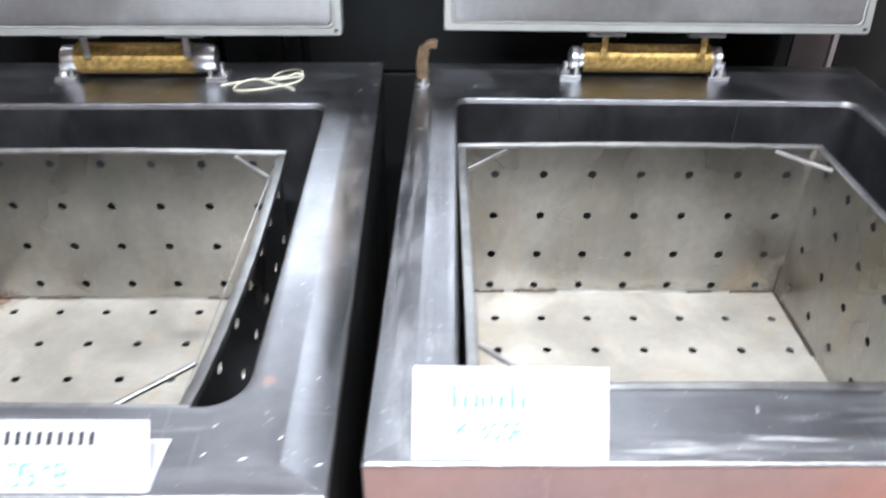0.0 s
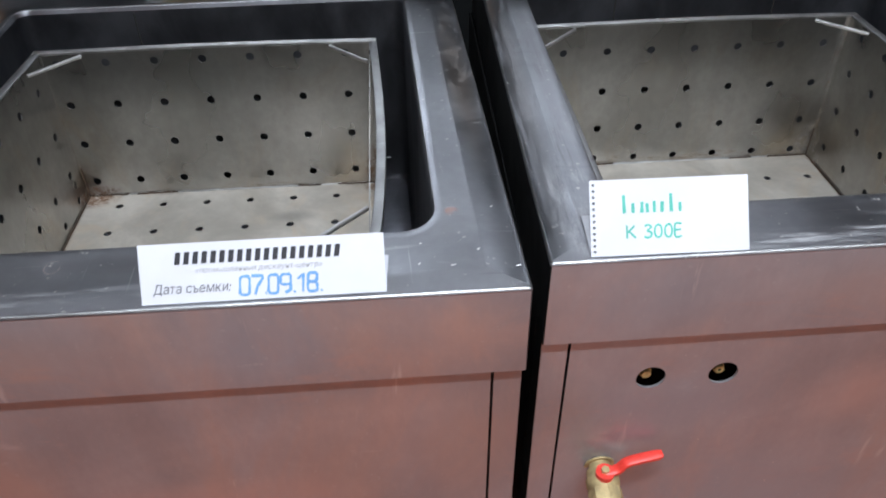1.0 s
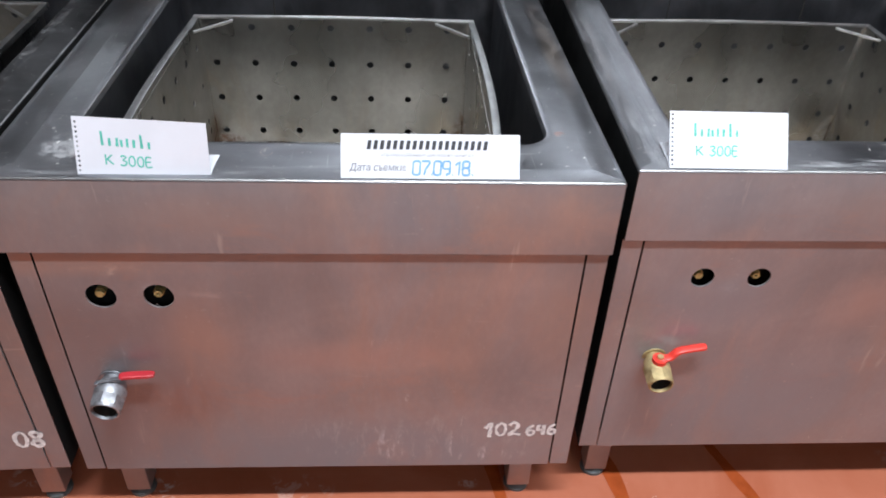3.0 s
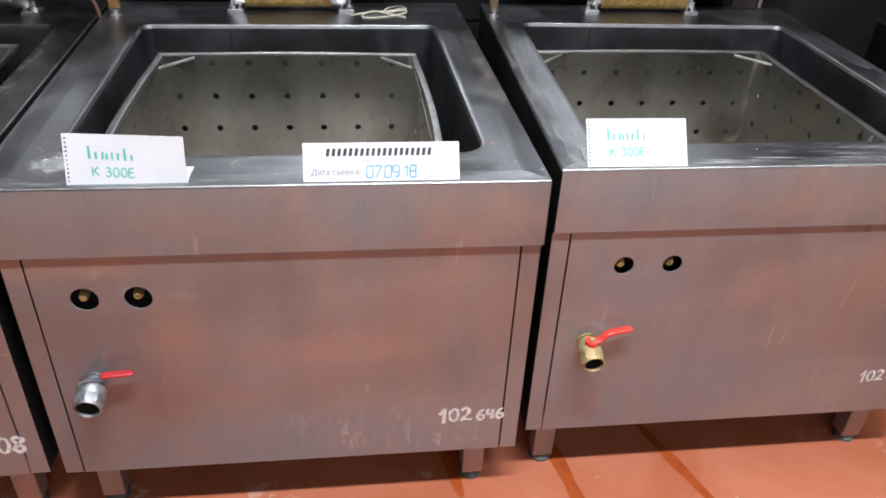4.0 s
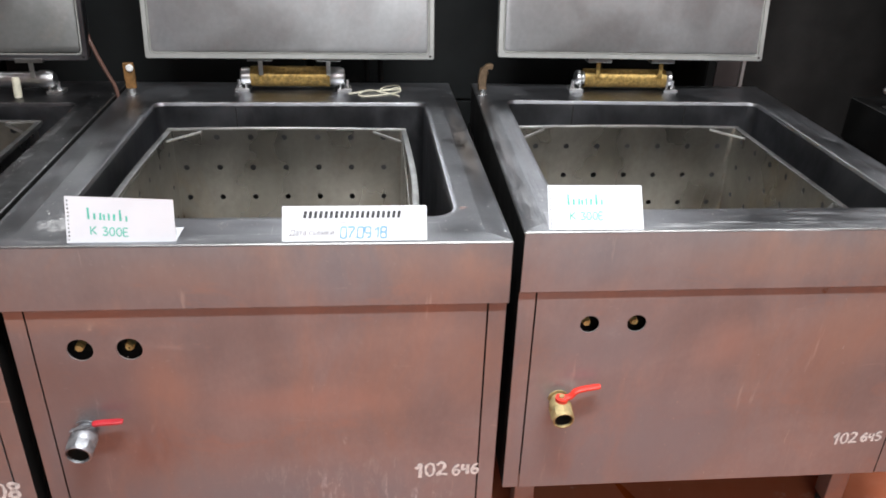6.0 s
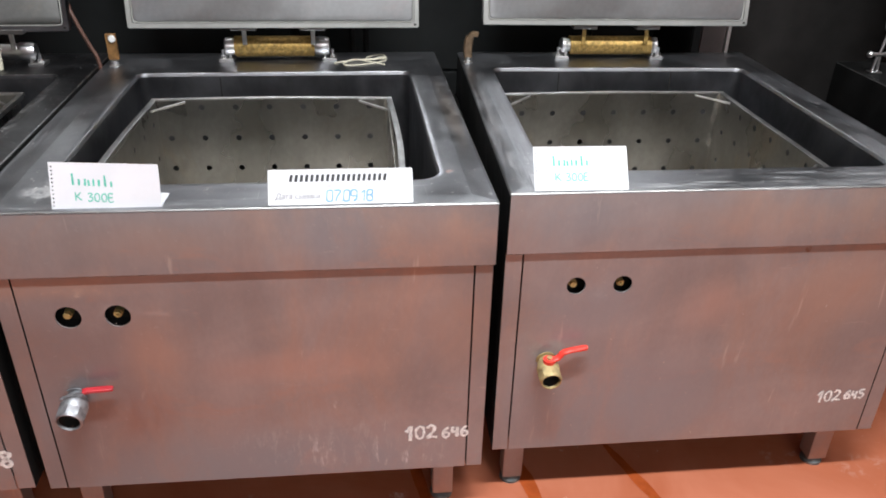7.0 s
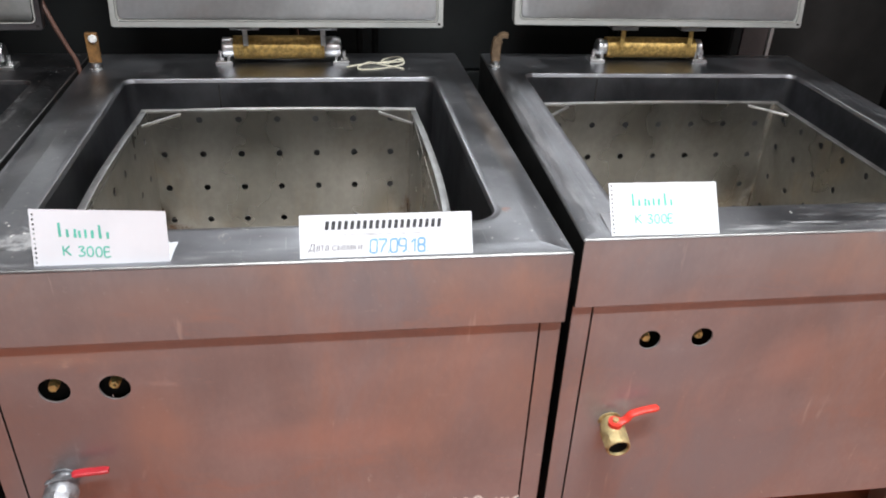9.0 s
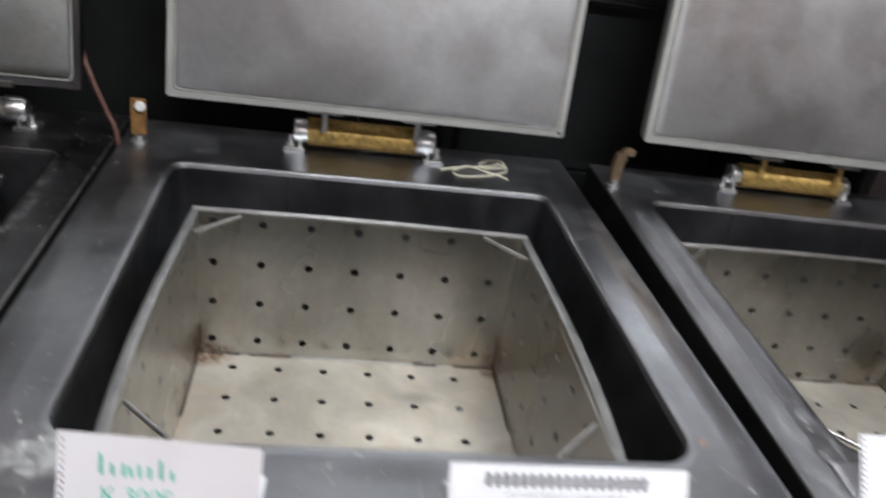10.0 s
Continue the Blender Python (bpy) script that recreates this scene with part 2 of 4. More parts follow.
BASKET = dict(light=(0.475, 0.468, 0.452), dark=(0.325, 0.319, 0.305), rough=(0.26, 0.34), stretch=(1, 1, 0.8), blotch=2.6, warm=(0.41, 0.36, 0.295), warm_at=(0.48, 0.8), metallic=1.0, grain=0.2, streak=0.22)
# grey cloud below the rim paints a dim reflection; the rest is rust and grime
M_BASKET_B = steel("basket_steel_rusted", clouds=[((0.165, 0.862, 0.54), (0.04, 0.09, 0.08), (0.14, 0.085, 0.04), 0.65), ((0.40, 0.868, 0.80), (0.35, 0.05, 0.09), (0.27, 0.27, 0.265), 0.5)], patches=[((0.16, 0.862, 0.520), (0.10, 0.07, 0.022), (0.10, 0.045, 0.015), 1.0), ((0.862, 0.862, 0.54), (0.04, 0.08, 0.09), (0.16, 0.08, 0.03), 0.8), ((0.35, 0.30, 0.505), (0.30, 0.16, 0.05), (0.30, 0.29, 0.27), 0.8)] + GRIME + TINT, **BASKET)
BOTTOM = dict(light=(0.70, 0.66, 0.585), dark=(0.47, 0.44, 0.38), rough=(0.30, 0.44), blotch=5.0, warm=(0.62, 0.53, 0.41), warm_at=(0.5, 0.8), metallic=0.5, specks=0.15)
M_BOTTOM = steel("scaled_basket_bottom", clouds=[((0.30, 0.72, 0.5), (0.14, 0.08, 0.1), (0.42, 0.39, 0.34), 0.6), ((0.62, 0.55, 0.5), (0.20, 0.14, 0.1), (0.46, 0.43, 0.37), 0.5)], patches=GRIME + [((0.58, 0.42, 0.5), (0.32, 0.28, 0.05), (0.44, 0.37, 0.28), 0.5, (0.25, 0.5, 1)), ((0.30, 0.55, 0.5), (0.16, 0.20, 0.05), (0.40, 0.35, 0.28), 0.4, (0.5, 0.5, 1))], **BOTTOM)
M_BOTTOM_B = steel("scaled_basket_bottom_worn", clouds=[((0.45, 0.38, 0.5), (0.40, 0.22, 0.1), (0.33, 0.315, 0.28), 0.85), ((0.66, 0.74, 0.5), (0.07, 0.03, 0.1), (0.30, 0.28, 0.25), 0.7)], patches=[((0.16, 0.862, 0.51), (0.10, 0.06, 0.05), (0.14, 0.06, 0.02), 1.0), ((0.862, 0.862, 0.51), (0.05, 0.06, 0.05), (0.16, 0.08, 0.03), 0.8), ((0.35, 0.28, 0.51), (0.40, 0.14, 0.05), (0.30, 0.29, 0.27), 0.75), ((0.62, 0.44, 0.51), (0.26, 0.18, 0.05), (0.36, 0.30, 0.22), 0.55, (0.3, 0.5, 1))] + GRIME, **BOTTOM)
M_BASKET = steel("basket_steel", clouds=[((0.80, 0.868, 0.62), (0.16, 0.10, 0.09), (0.20, 0.19, 0.18), 0.6), ((0.862, 0.80, 0.56), (0.05, 0.14, 0.08), (0.16, 0.14, 0.12), 0.5)], patches=GRIME + [((0.862, 0.868, 0.53), (0.05, 0.05, 0.08), (0.13, 0.10, 0.06), 0.8)] + TINT, **BASKET)
M_RIM = steel("bright_rim_steel", (0.70, 0.70, 0.69), (0.46, 0.46, 0.455), (0.30, 0.42), (1, 1, 1), 14.0)
M_FLANGE = steel("grey_flange_steel", (0.40, 0.40, 0.395), (0.27, 0.27, 0.265), (0.34, 0.46), (1, 1, 1), 12.0, scratch=0.3)
M_LID = steel("lid_steel", (0.63, 0.64, 0.655), (0.52, 0.53, 0.54), (0.42, 0.55), (1, 1, 1), 3.0, warm=(0.60, 0.54, 0.54), warm_at=(0.5, 0.85), grain=0.2)
# darker copy of the lid steel: the left lid's dim reflection painted in
M_LID_A = steel("dimmed_lid_steel", (0.36, 0.365, 0.36), (0.22, 0.225, 0.22), (0.40, 0.55), (1, 1, 1), 3.0, warm=(0.32, 0.29, 0.26), warm_at=(0.5, 0.85), grain=0.25)
M_FRAME = steel("lid_frame_steel", (0.50, 0.505, 0.485), (0.39, 0.395, 0.38), (0.5, 0.62), (1, 1, 1), 6.0, metallic=0.7)
M_GASKET = plain("pale_gasket", (0.36, 0.36, 0.335), 0.6)
M_CHROME = plain("chrome", (0.80, 0.80, 0.81), 0.30, 1.0, 0.06, 60)
M_NICKEL = plain("dull_nickel", (0.34, 0.35, 0.37), 0.50, 0.8, 0.35, 45, 0.0008)
M_GRIP = plain("crimson_plastic", (0.46, 0.025, 0.035), 0.4, 0.0, 0.12, 40)
M_NUT = plain("dull_brass", (0.42, 0.34, 0.14), 0.45, 0.5, 0.3, 60)
M_BRASS = plain("aged_brass", (0.47, 0.37, 0.185), 0.58, 0.5, 0.25, 45, 0.001)
M_COIL = plain("rusty_gold_coil", (0.46, 0.31, 0.105), 0.50, 0.7, 0.4, 90, 0.0015)
M_RUST = plain("brown_rusted_bar", (0.25, 0.13, 0.045), 0.6, 0.4, 0.4, 50, 0.001)
M_HOOK = plain("grey_brown_hook", (0.17, 0.115, 0.07), 0.5, 0.5, 0.3, 50, 0.001)
M_RED = plain("red_plastic", (0.70, 0.045, 0.03), 0.38, 0.0, 0.12, 40)
M_BLACK = plain("black_gap", (0.012, 0.012, 0.012), 0.8)
M_GRIME = plain("brown_grime", (0.06, 0.035, 0.018), 0.8, 0.0, 0.5, 60)
M_HOLE = plain("dark_recess", (0.02, 0.018, 0.015), 0.7)
M_PAPER = plain("white_paper", (0.66, 0.675, 0.715), 0.8, 0.0, 0.03, 12)
M_INK = plain("black_ink", (0.03, 0.03, 0.035), 0.6)
M_GREYINK = plain("grey_ink", (0.35, 0.35, 0.36), 0.6)
M_SOFTINK = plain("worn_black_ink", (0.13, 0.13, 0.14), 0.6)
M_FLECK = plain("pale_residue", (0.50, 0.45, 0.43), 0.8, 0.0, 0.2, 90)
M_BLUE = plain("blue_ink", (0.17, 0.36, 0.66), 0.6)
M_TEAL = plain("green_marker", (0.11, 0.47, 0.375), 0.6)
M_CHALK = plain("white_chalk", (0.78, 0.78, 0.76), 0.9, 0.0, 0.15, 90)
M_CORD = plain("pale_cord", (0.66, 0.63, 0.50), 0.8, 0.0, 0.12, 200)
M_CABLE = plain("brown_cable", (0.12, 0.06, 0.045), 0.5)
M_RUBBER = plain("grey_plastic_foot", (0.10, 0.11, 0.11), 0.6)
M_DARKWALL = plain("charcoal_panel", (0.019, 0.021, 0.0215), 0.6, 0.0, 0.3, 3, specular=0.3)
M_BROWNPANEL = plain("dark_brown_panel", (0.017, 0.0158, 0.0152), 0.8, 0.0, 0.3, 4, specular=0.15)
M_BROWNLIGHT = plain("brown_grey_door", (0.085, 0.066, 0.064), 0.65, 0.0, 0.15, 6)
M_EDGE = plain("pale_edge_strip", (0.32, 0.29, 0.28), 0.4)
M_WALL = plain("grey_hall_wall", (0.46, 0.46, 0.46), 0.8, 0.0, 0.1, 2)
M_CEIL = plain("pale_ceiling", (0.36, 0.36, 0.37), 0.9, 0.0, 0.08, 2)


def floor_material():
    m, nt, b = nodes_of("red_resin_floor")
    n1 = noise_of(nt, 2.2, 6, 0.6, (1, 1, 1), 0.6)
    col = ramp(nt, n1, [(0.3, (0.43, 0.125, 0.062)), (0.7, (0.52, 0.18, 0.105))])
    n2 = noise_of(nt, 28.0, 5, 0.7)
    col = blend(nt, ramp(nt, n2, [(0.66, grey(0)), (0.72, grey(0.55))]), col, (0.66, 0.48, 0.40))
    for x, y, rx, ry, amount in ((-0.31, 1.22, 0.05, 0.07, 0.7), (1.77, 1.24, 0.12, 0.06, 0.15), (0.42, 1.235, 0.03, 0.02, 0.5), (-0.64, 1.27, 0.05, 0.05, 0.6), (1.55, 1.30, 0.10, 0.06, 0.15), (0.0, 1.2, 0.12, 0.08, 0.35)):
        rag = ramp(nt, noise_of(nt, 26.0, 8, 0.72, (1, 1, 1), 0.8), [(0.52, grey(0)), (0.60, grey(amount))])
        col = blend(nt, blend(nt, 1.0, spot(nt, (x, y, 0), (rx, ry, 0.2), 0.4), rag, "MULTIPLY"), col, (0.68, 0.56, 0.50))
    nt.links.new(col, b.inputs["Base Color"])
    nt.links.new(ramp(nt, noise_of(nt, 6.0, 5, 0.6), [(0.3, grey(0.14)), (0.7, grey(0.26))]), b.inputs["Roughness"])
    relief(nt, b, noise_of(nt, 35.0, 3, 0.5), 0.12, 0.002)
    return m


M_FLOOR = floor_material()
M_WET = plain("wet_floor_streak", (0.37, 0.075, 0.020), 0.10, 0.0, 0.15, 20)


# ---- builders ----
def part(name, bm, mat, parent=None, label="", smooth=False):
    bm.normal_update()
    me = bpy.data.meshes.new(name)
    bm.to_mesh(me)
    bm.free()
    me.materials.append(mat)
    if smooth:
        me.polygons.foreach_set("use_smooth", [True] * len(me.polygons))
        me.set_sharp_from_angle(angle=radians(38))
    ob = new(name, me)
    if parent:
        ob.parent = parent
    if label:
        tagged(ob, label)
    return ob


def thing(name, m, label, category, group="", kind=""):
    e = new(name)
    e.empty_display_size = 0.05
    e.matrix_world = m
    return tagged(e, label, category, group, kind)


def box(bm, x0, x1, y0, y1, z0, z1, bevel=0.0, m=None):
    r = bmesh.ops.create_cube(bm, size=1.0)
    vs = r["verts"]
    t = Matrix.Translation(((x0 + x1) / 2, (y0 + y1) / 2, (z0 + z1) / 2)) @ Matrix.Diagonal((x1 - x0, y1 - y0, z1 - z0, 1))
    bmesh.ops.transform(bm, matrix=(m @ t) if m else t, verts=vs)
    if bevel:
        es = {e for v in vs for e in v.link_edges}
        bmesh.ops.bevel(bm, geom=list(es), offset=bevel, segments=2, profile=0.5, affect="EDGES")


def slab(x0, x1, y0, y1, z0, z1, bevel=0.0, m=None):
    bm = bmesh.new()
    box(bm, x0, x1, y0, y1, z0, z1, bevel, m)
    return bm


def rod(bm, a, b, r, seg=20, r2=None, caps=True):
    a, b = Vector(a), Vector(b)
    d = b - a
    t = Matrix.Translation((a + b) / 2) @ d.to_track_quat("Z", "Y").to_matrix().to_4x4()
    bmesh.ops.create_cone(bm, cap_ends=caps, segments=seg, radius1=r, radius2=r if r2 is None else r2, depth=d.length, matrix=t)


def ball(bm, c, r):
    bmesh.ops.create_uvsphere(bm, u_segments=14, v_segments=9, radius=r, matrix=Matrix.Translation(c))


def lathe(bm, a, axis, prof, seg=24):
    """Rings of (distance along axis, radius) round the line through a."""
    a, axis = Vector(a), Vector(axis).normalized()
    q = axis.to_track_quat("Z", "Y").to_matrix()
    rings = []
    for d, r in prof:
        rings.append([bm.verts.new(a + axis * d + q @ Vector((r * math.cos(2 * math.pi * i / seg), r * math.sin(2 * math.pi * i / seg), 0))) for i in range(seg)])
    for p, n in zip(rings, rings[1:]):
        for i in range(seg):
            bm.faces.new((p[i], p[(i + 1) % seg], n[(i + 1) % seg], n[i]))
    return rings


def sweep(bm, pts, r, seg=8):
    pts = [Vector(p) for p in pts]
    rings = []
    up = Vector((0, 0, 1))
    for i, p in enumerate(pts):
        d = (pts[min(i + 1, len(pts) - 1)] - pts[max(i - 1, 0)]).normalized()
        s = d.cross(up)
        s = s.normalized() if s.length > 1e-4 else Vector((1, 0, 0))
        n = s.cross(d).normalized()
        rings.append([bm.verts.new(p + (s * math.cos(2 * math.pi * k / seg) + n * math.sin(2 * math.pi * k / seg)) * r) for k in range(seg)])
    for a, b in zip(rings, rings[1:]):
        for k in range(seg):
            bm.faces.new((a[k], a[(k + 1) % seg], b[(k + 1) % seg], b[k]))
    bm.faces.new(rings[0][::-1])
    bm.faces.new(rings[-1])


def curve_pts(ctrl, steps=10):
    """A smooth line through control points."""
    c = [Vector(p) for p in ctrl]
    c = [c[0] * 2 - c[1]] + c + [c[-1] * 2 - c[-2]]
    out = []
    for i in range(1, len(c) - 2):
        p0, p1, p2, p3 = c[i - 1:i + 3]
        for s in range(steps):
            t = s / steps
            out.append(0.5 * ((2 * p1) + (p2 - p0) * t + (2 * p0 - 5 * p1 + 4 * p2 - p3) * t * t + (3 * p1 - p0 - 3 * p2 + p3) * t ** 3))
    out.append(c[-2])
    return out


def rounded(x0, x1, y0, y1, r, z, k=7, tight=1.0):
    """Corners of a rounded rectangle, counter-clockwise, k + 1 points a corner; tight: the back corners' share of the radius."""
    pts = []
    rb, rf = r * tight, r
    for cx, cy, a0, r in ((x1 - rb, y1 - rb, 0, rb), (x0 + rb, y1 - rb, 90, rb), (x0 + rf, y0 + rf, 180, rf), (x1 - rf, y0 + rf, 270, rf)):
        for i in range(k + 1):
            a = radians(a0 + 90 * i / k)
            pts.append(Vector((cx + r * math.cos(a), cy + r * math.sin(a), z)))
    return pts


def skin(bm, loops, cap_last=False, cap_first=False, second=(), third=()):
    rings = [[bm.verts.new(p) for p in lp] for lp in loops]
    n = len(rings[0])
    for j, (a, b) in enumerate(zip(rings, rings[1:])):
        for i in range(n):
            bm.faces.new((a[i], a[(i + 1) % n], b[(i + 1) % n], b[i])).material_index = 1 if j in second else 2 if j in third else 0
    if cap_last:
        bm.faces.new(rings[-1])
    if cap_first:
        bm.faces.new(rings[0][::-1])


def plate(us, vs, holes, thick, place, seg=16):
    """A sheet over the lines us x vs; holes {(i, j): radius} bored through the middle of a cell. place(u, v, d) gives the point d behind the face."""
    bm = bmesh.new()
    for i in range(len(us) - 1):
        for j in range(len(vs) - 1):
            u0, u1, v0, v1 = us[i], us[i + 1], vs[j], vs[j + 1]
            r = holes.get((i, j))
            if not r:
                for d in (0, thick):
                    bm.faces.new([bm.verts.new(place(u, v, d)) for u, v in ((u0, v0), (u1, v0), (u1, v1), (u0, v1))])
                continue
            cu, cv, hu, hv = (u0 + u1) / 2, (v0 + v1) / 2, (u1 - u0) / 2, (v1 - v0) / 2
            rings = []
            for d in (0, thick):
                sq, ci = [], []
                for k in range(seg):
                    a = 2 * math.pi * (k + 0.5) / seg + math.pi / 4 - math.pi / seg
                    c, s = math.cos(a), math.sin(a)
                    f = 1 / max(abs(c), abs(s))
                    sq.append(bm.verts.new(place(cu + hu * c * f, cv + hv * s * f, d)))
                    ci.append(bm.verts.new(place(cu + r * c, cv + r * s, d)))
                for k in range(seg):
                    bm.faces.new((sq[k], sq[(k + 1) % seg], ci[(k + 1) % seg], ci[k]))
                rings.append(ci)
            for k in range(seg):
                bm.faces.new((rings[0][k], rings[0][(k + 1) % seg], rings[1][(k + 1) % seg], rings[1][k]))
    for edge_u in (us[0], us[-1]):
        bm.faces.new([bm.verts.new(place(edge_u, v, d)) for v, d in ((vs[0], 0), (vs[-1], 0), (vs[-1], thick), (vs[0], thick))])
    for edge_v in (vs[0], vs[-1]):
        bm.faces.new([bm.verts.new(place(u, edge_v, d)) for u, d in ((us[0], 0), (us[-1], 0), (us[-1], thick), (us[0], thick))])
    bmesh.ops.remove_doubles(bm, verts=bm.verts, dist=2e-5)
    bmesh.ops.recalc_face_normals(bm, faces=bm.faces)
    return bm


def grid_lines(lo, hi, centres, half):
    """Cell lines with each centre in the middle of its own cell."""
    lines = [lo]
    cells = []
    for c in centres:
        a, b = max(lo, c - half), min(hi, c + half)
        if a > lines[-1] + 1e-5:
            lines.append(a)
        cells.append(len(lines) - 1)
        lines.append(b)
    if hi > lines[-1] + 1e-5:
        lines.append(hi)
    return lines, cells


# ---- the hall ----
def setting(name, bm, mat, label, category):
    return tagged(part(name, bm, mat), label, category, kind="structure")


setting("floor", slab(-6, 6, -5, 9.5, -0.1, 0.0), M_FLOOR, "glossy brick-red resin floor with wet streaks", "floor")
setting("ceiling", slab(-6, 6, -5, 9.5, 3.8, 3.9), M_CEIL, "plain grey hall ceiling with tube lights", "ceiling")
setting("wall_south", slab(-6.1, 6.1, -5.1, -5.0, 0, 3.8), M_WALL, "plain grey hall wall", "wall")
setting("wall_west", slab(-6.1, -6.0, -5, 9.5, 0, 3.8), M_WALL, "plain grey hall wall", "wall")
setting("wall_east", slab(6.0, 6.1, -5, 9.5, 0, 3.8), M_WALL, "plain grey hall wall", "wall")
setting("wall_north", slab(-6.1, 6.1, 9.5, 9.6, 0, 3.8), M_WALL, "plain grey hall wall", "wall")


def tube_fitting(x, y):
    f = thing("ceiling_light", pose(x, y, LAMP_Z), "white twin-tube ceiling light hung under the ceiling", "ceiling light", "hall lights")
    part("housing", slab(-0.78, 0.78, -0.1, 0.1, 0.0, 0.06, 0.008), M_WALL, f)
    for sx in (-0.5, 0.5):
        bm = bmesh.new()
        rod(bm, (sx, 0, 0.06), (sx, 0, 0.18), 0.006, 8)
        part("hanger", bm, M_WALL, f)


for lx, ly, lw in LAMP_ROWS:
    tube_fitting(lx, ly)


# ---- kettles ----
TOP, APRON, SKIRT = 0.914, 0.760, 0.172
GROUP = "row of kettles"


def kettle(m, label, width=1.066, depth=1.28, well=(0.108, 0.957, 0.126, 1.0), ports=(0.148, 0.247, 0.665), valve=None, chalk="", spring=True, latch="", lid=(0.06, 0.975), lid_lean=9.0, brace_x=(0.34, 0.672), deck=None, front=None, skirt=SKIRT, side=None, square=0.0, hinge_y=1.12, seam=(), lid_y=1.075, barrel=0.029, lid_steel=None, lid_frame=None, lid_z=0.122, skew=(0.0, 0.0)):
    k = thing("kettle", m, label, "kettle", GROUP)
    w, d = width, depth
    deck = deck or M_DECK
    front = front or M_FRONT
    side = side or M_SIDE
    wx0, wx1, wy0, wy1 = well
    # deck with turned-down apron
    bm = bmesh.new()
    skin(bm, [rounded(0.001, w - 0.001, 0.001, d - 0.001, 0.003, APRON), rounded(0.0, w, 0.0, d, 0.003, APRON + 0.001), rounded(0, w, 0, d, 0.004, TOP - 0.0115), rounded(0.0006, w - 0.0006, 0.0006, d - 0.0006, 0.004, TOP - 0.0089), rounded(0.0029, w - 0.0029, 0.0029, d - 0.0029, 0.004, TOP - 0.0067),
              rounded(0.0065, w - 0.0065, 0.0065, d - 0.0065, 0.004, TOP - 0.0063), rounded(0.052, w - 0.052, 0.036, d - 0.06, 0.006, TOP), rounded(0.057, w - 0.057, 0.041, d - 0.066, 0.008, TOP - 0.001),
              rounded(wx0 - 0.014, wx1 + 0.014, wy0 - 0.014, wy1 + 0.014, 0.064, TOP - 0.002, 7, 0.55), rounded(wx0 - 0.0014, wx1 + 0.0014, wy0 - 0.0014, wy1 + 0.0014, 0.0545, TOP - 0.0018, 7, 0.55),
              rounded(wx0, wx1, wy0, wy1, 0.053, TOP - 0.0028, 7, 0.55), rounded(wx0 + 0.0004, wx1 - 0.0004, wy0 + 0.0004, wy1 - 0.0004, 0.0526, TOP - 0.0040, 7, 0.55), rounded(wx0 + 0.003, wx1 - 0.003, wy0 + 0.003, wy1 - 0.003, 0.05, TOP - 0.012, 7, 0.55)], second=(3, 9), third=(0, 1))
    bm.normal_update()
    dk = part("deck", bm, deck, k, "scratched grey steel deck with a folded apron", True)
    dk.data.materials.append(M_FLANGE)
    dk.data.materials.append(front)
    dk.data.materials.append(side)
    # the left edge is not quite parallel to the right one
    for v in dk.data.vertices:
        v.co.x -= max(0.0, 1 - v.co.x / 0.08) * (skew[0] + skew[1] * v.co.y)
        if v.co.y < 0.01 and v.co.z > TOP - 0.012:
            v.co.z += 0.003
    # apron sides take the side steel, with the gap's shade in its colour
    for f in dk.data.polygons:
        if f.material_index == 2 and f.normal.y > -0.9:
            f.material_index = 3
        if f.material_index == 1 and abs(f.center.y - wy0) < 0.05 and wx0 < f.center.x < wx1:
            f.material_index = 0
    bm = bmesh.new()
    g = 0.003
    skin(bm, [rounded(wx0 + g, wx1 - g, wy0 + g, wy1 - g, 0.05, TOP - 0.012, 7, 0.55), rounded(wx0 + g, wx1 - g, wy0 + g, wy1 - g, 0.05, 0.44, 7, 0.55), rounded(wx0 + 0.012, wx1 - 0.012, wy0 + 0.012, wy1 - 0.012, 0.045, 0.425, 7, 0.55),
              rounded(wx0 + 0.03, wx1 - 0.03, wy0 + 0.03, wy1 - 0.03, 0.03, 0.42, 7, 0.55)], cap_last=True)
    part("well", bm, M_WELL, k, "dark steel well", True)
    # body
    fy = 0.009
    pw = 0.044
    px0, px1 = pw + 0.0035, w - pw - 0.0035
    us, cu = grid_lines(px0, px1, ports[:2], 0.04)
    vs, cv = grid_lines(skirt, APRON + 0.006, (ports[2],), 0.035)
    bm = plate(us, vs, {(c, cv[0]): (ports[3] if len(ports) > 3 else 0.0245) for c in cu}, 0.004, lambda u, v, dd: Vector((u, fy + dd, v)), 28)
    part("front_panel", bm, front, k, "brownish steel front panel with patchy colour")
    for x0, x1 in ((0.004, pw), (w - pw, w - 0.004)):
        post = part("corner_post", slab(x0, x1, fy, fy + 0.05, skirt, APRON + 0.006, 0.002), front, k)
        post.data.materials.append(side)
        # outer flanks too are coloured dark to stand for shade between kettles
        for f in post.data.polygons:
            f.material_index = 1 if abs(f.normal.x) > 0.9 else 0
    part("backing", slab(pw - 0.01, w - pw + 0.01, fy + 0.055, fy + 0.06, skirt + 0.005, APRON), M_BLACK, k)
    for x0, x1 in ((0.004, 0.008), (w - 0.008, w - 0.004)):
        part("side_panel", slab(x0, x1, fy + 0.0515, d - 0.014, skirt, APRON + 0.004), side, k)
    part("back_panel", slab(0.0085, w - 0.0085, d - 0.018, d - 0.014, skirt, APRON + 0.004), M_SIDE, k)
    part("bottom_plate", slab(0.0085, w - 0.0085, fy + 0.061, d - 0.019, skirt, skirt + 0.004), M_FLANGE, k)
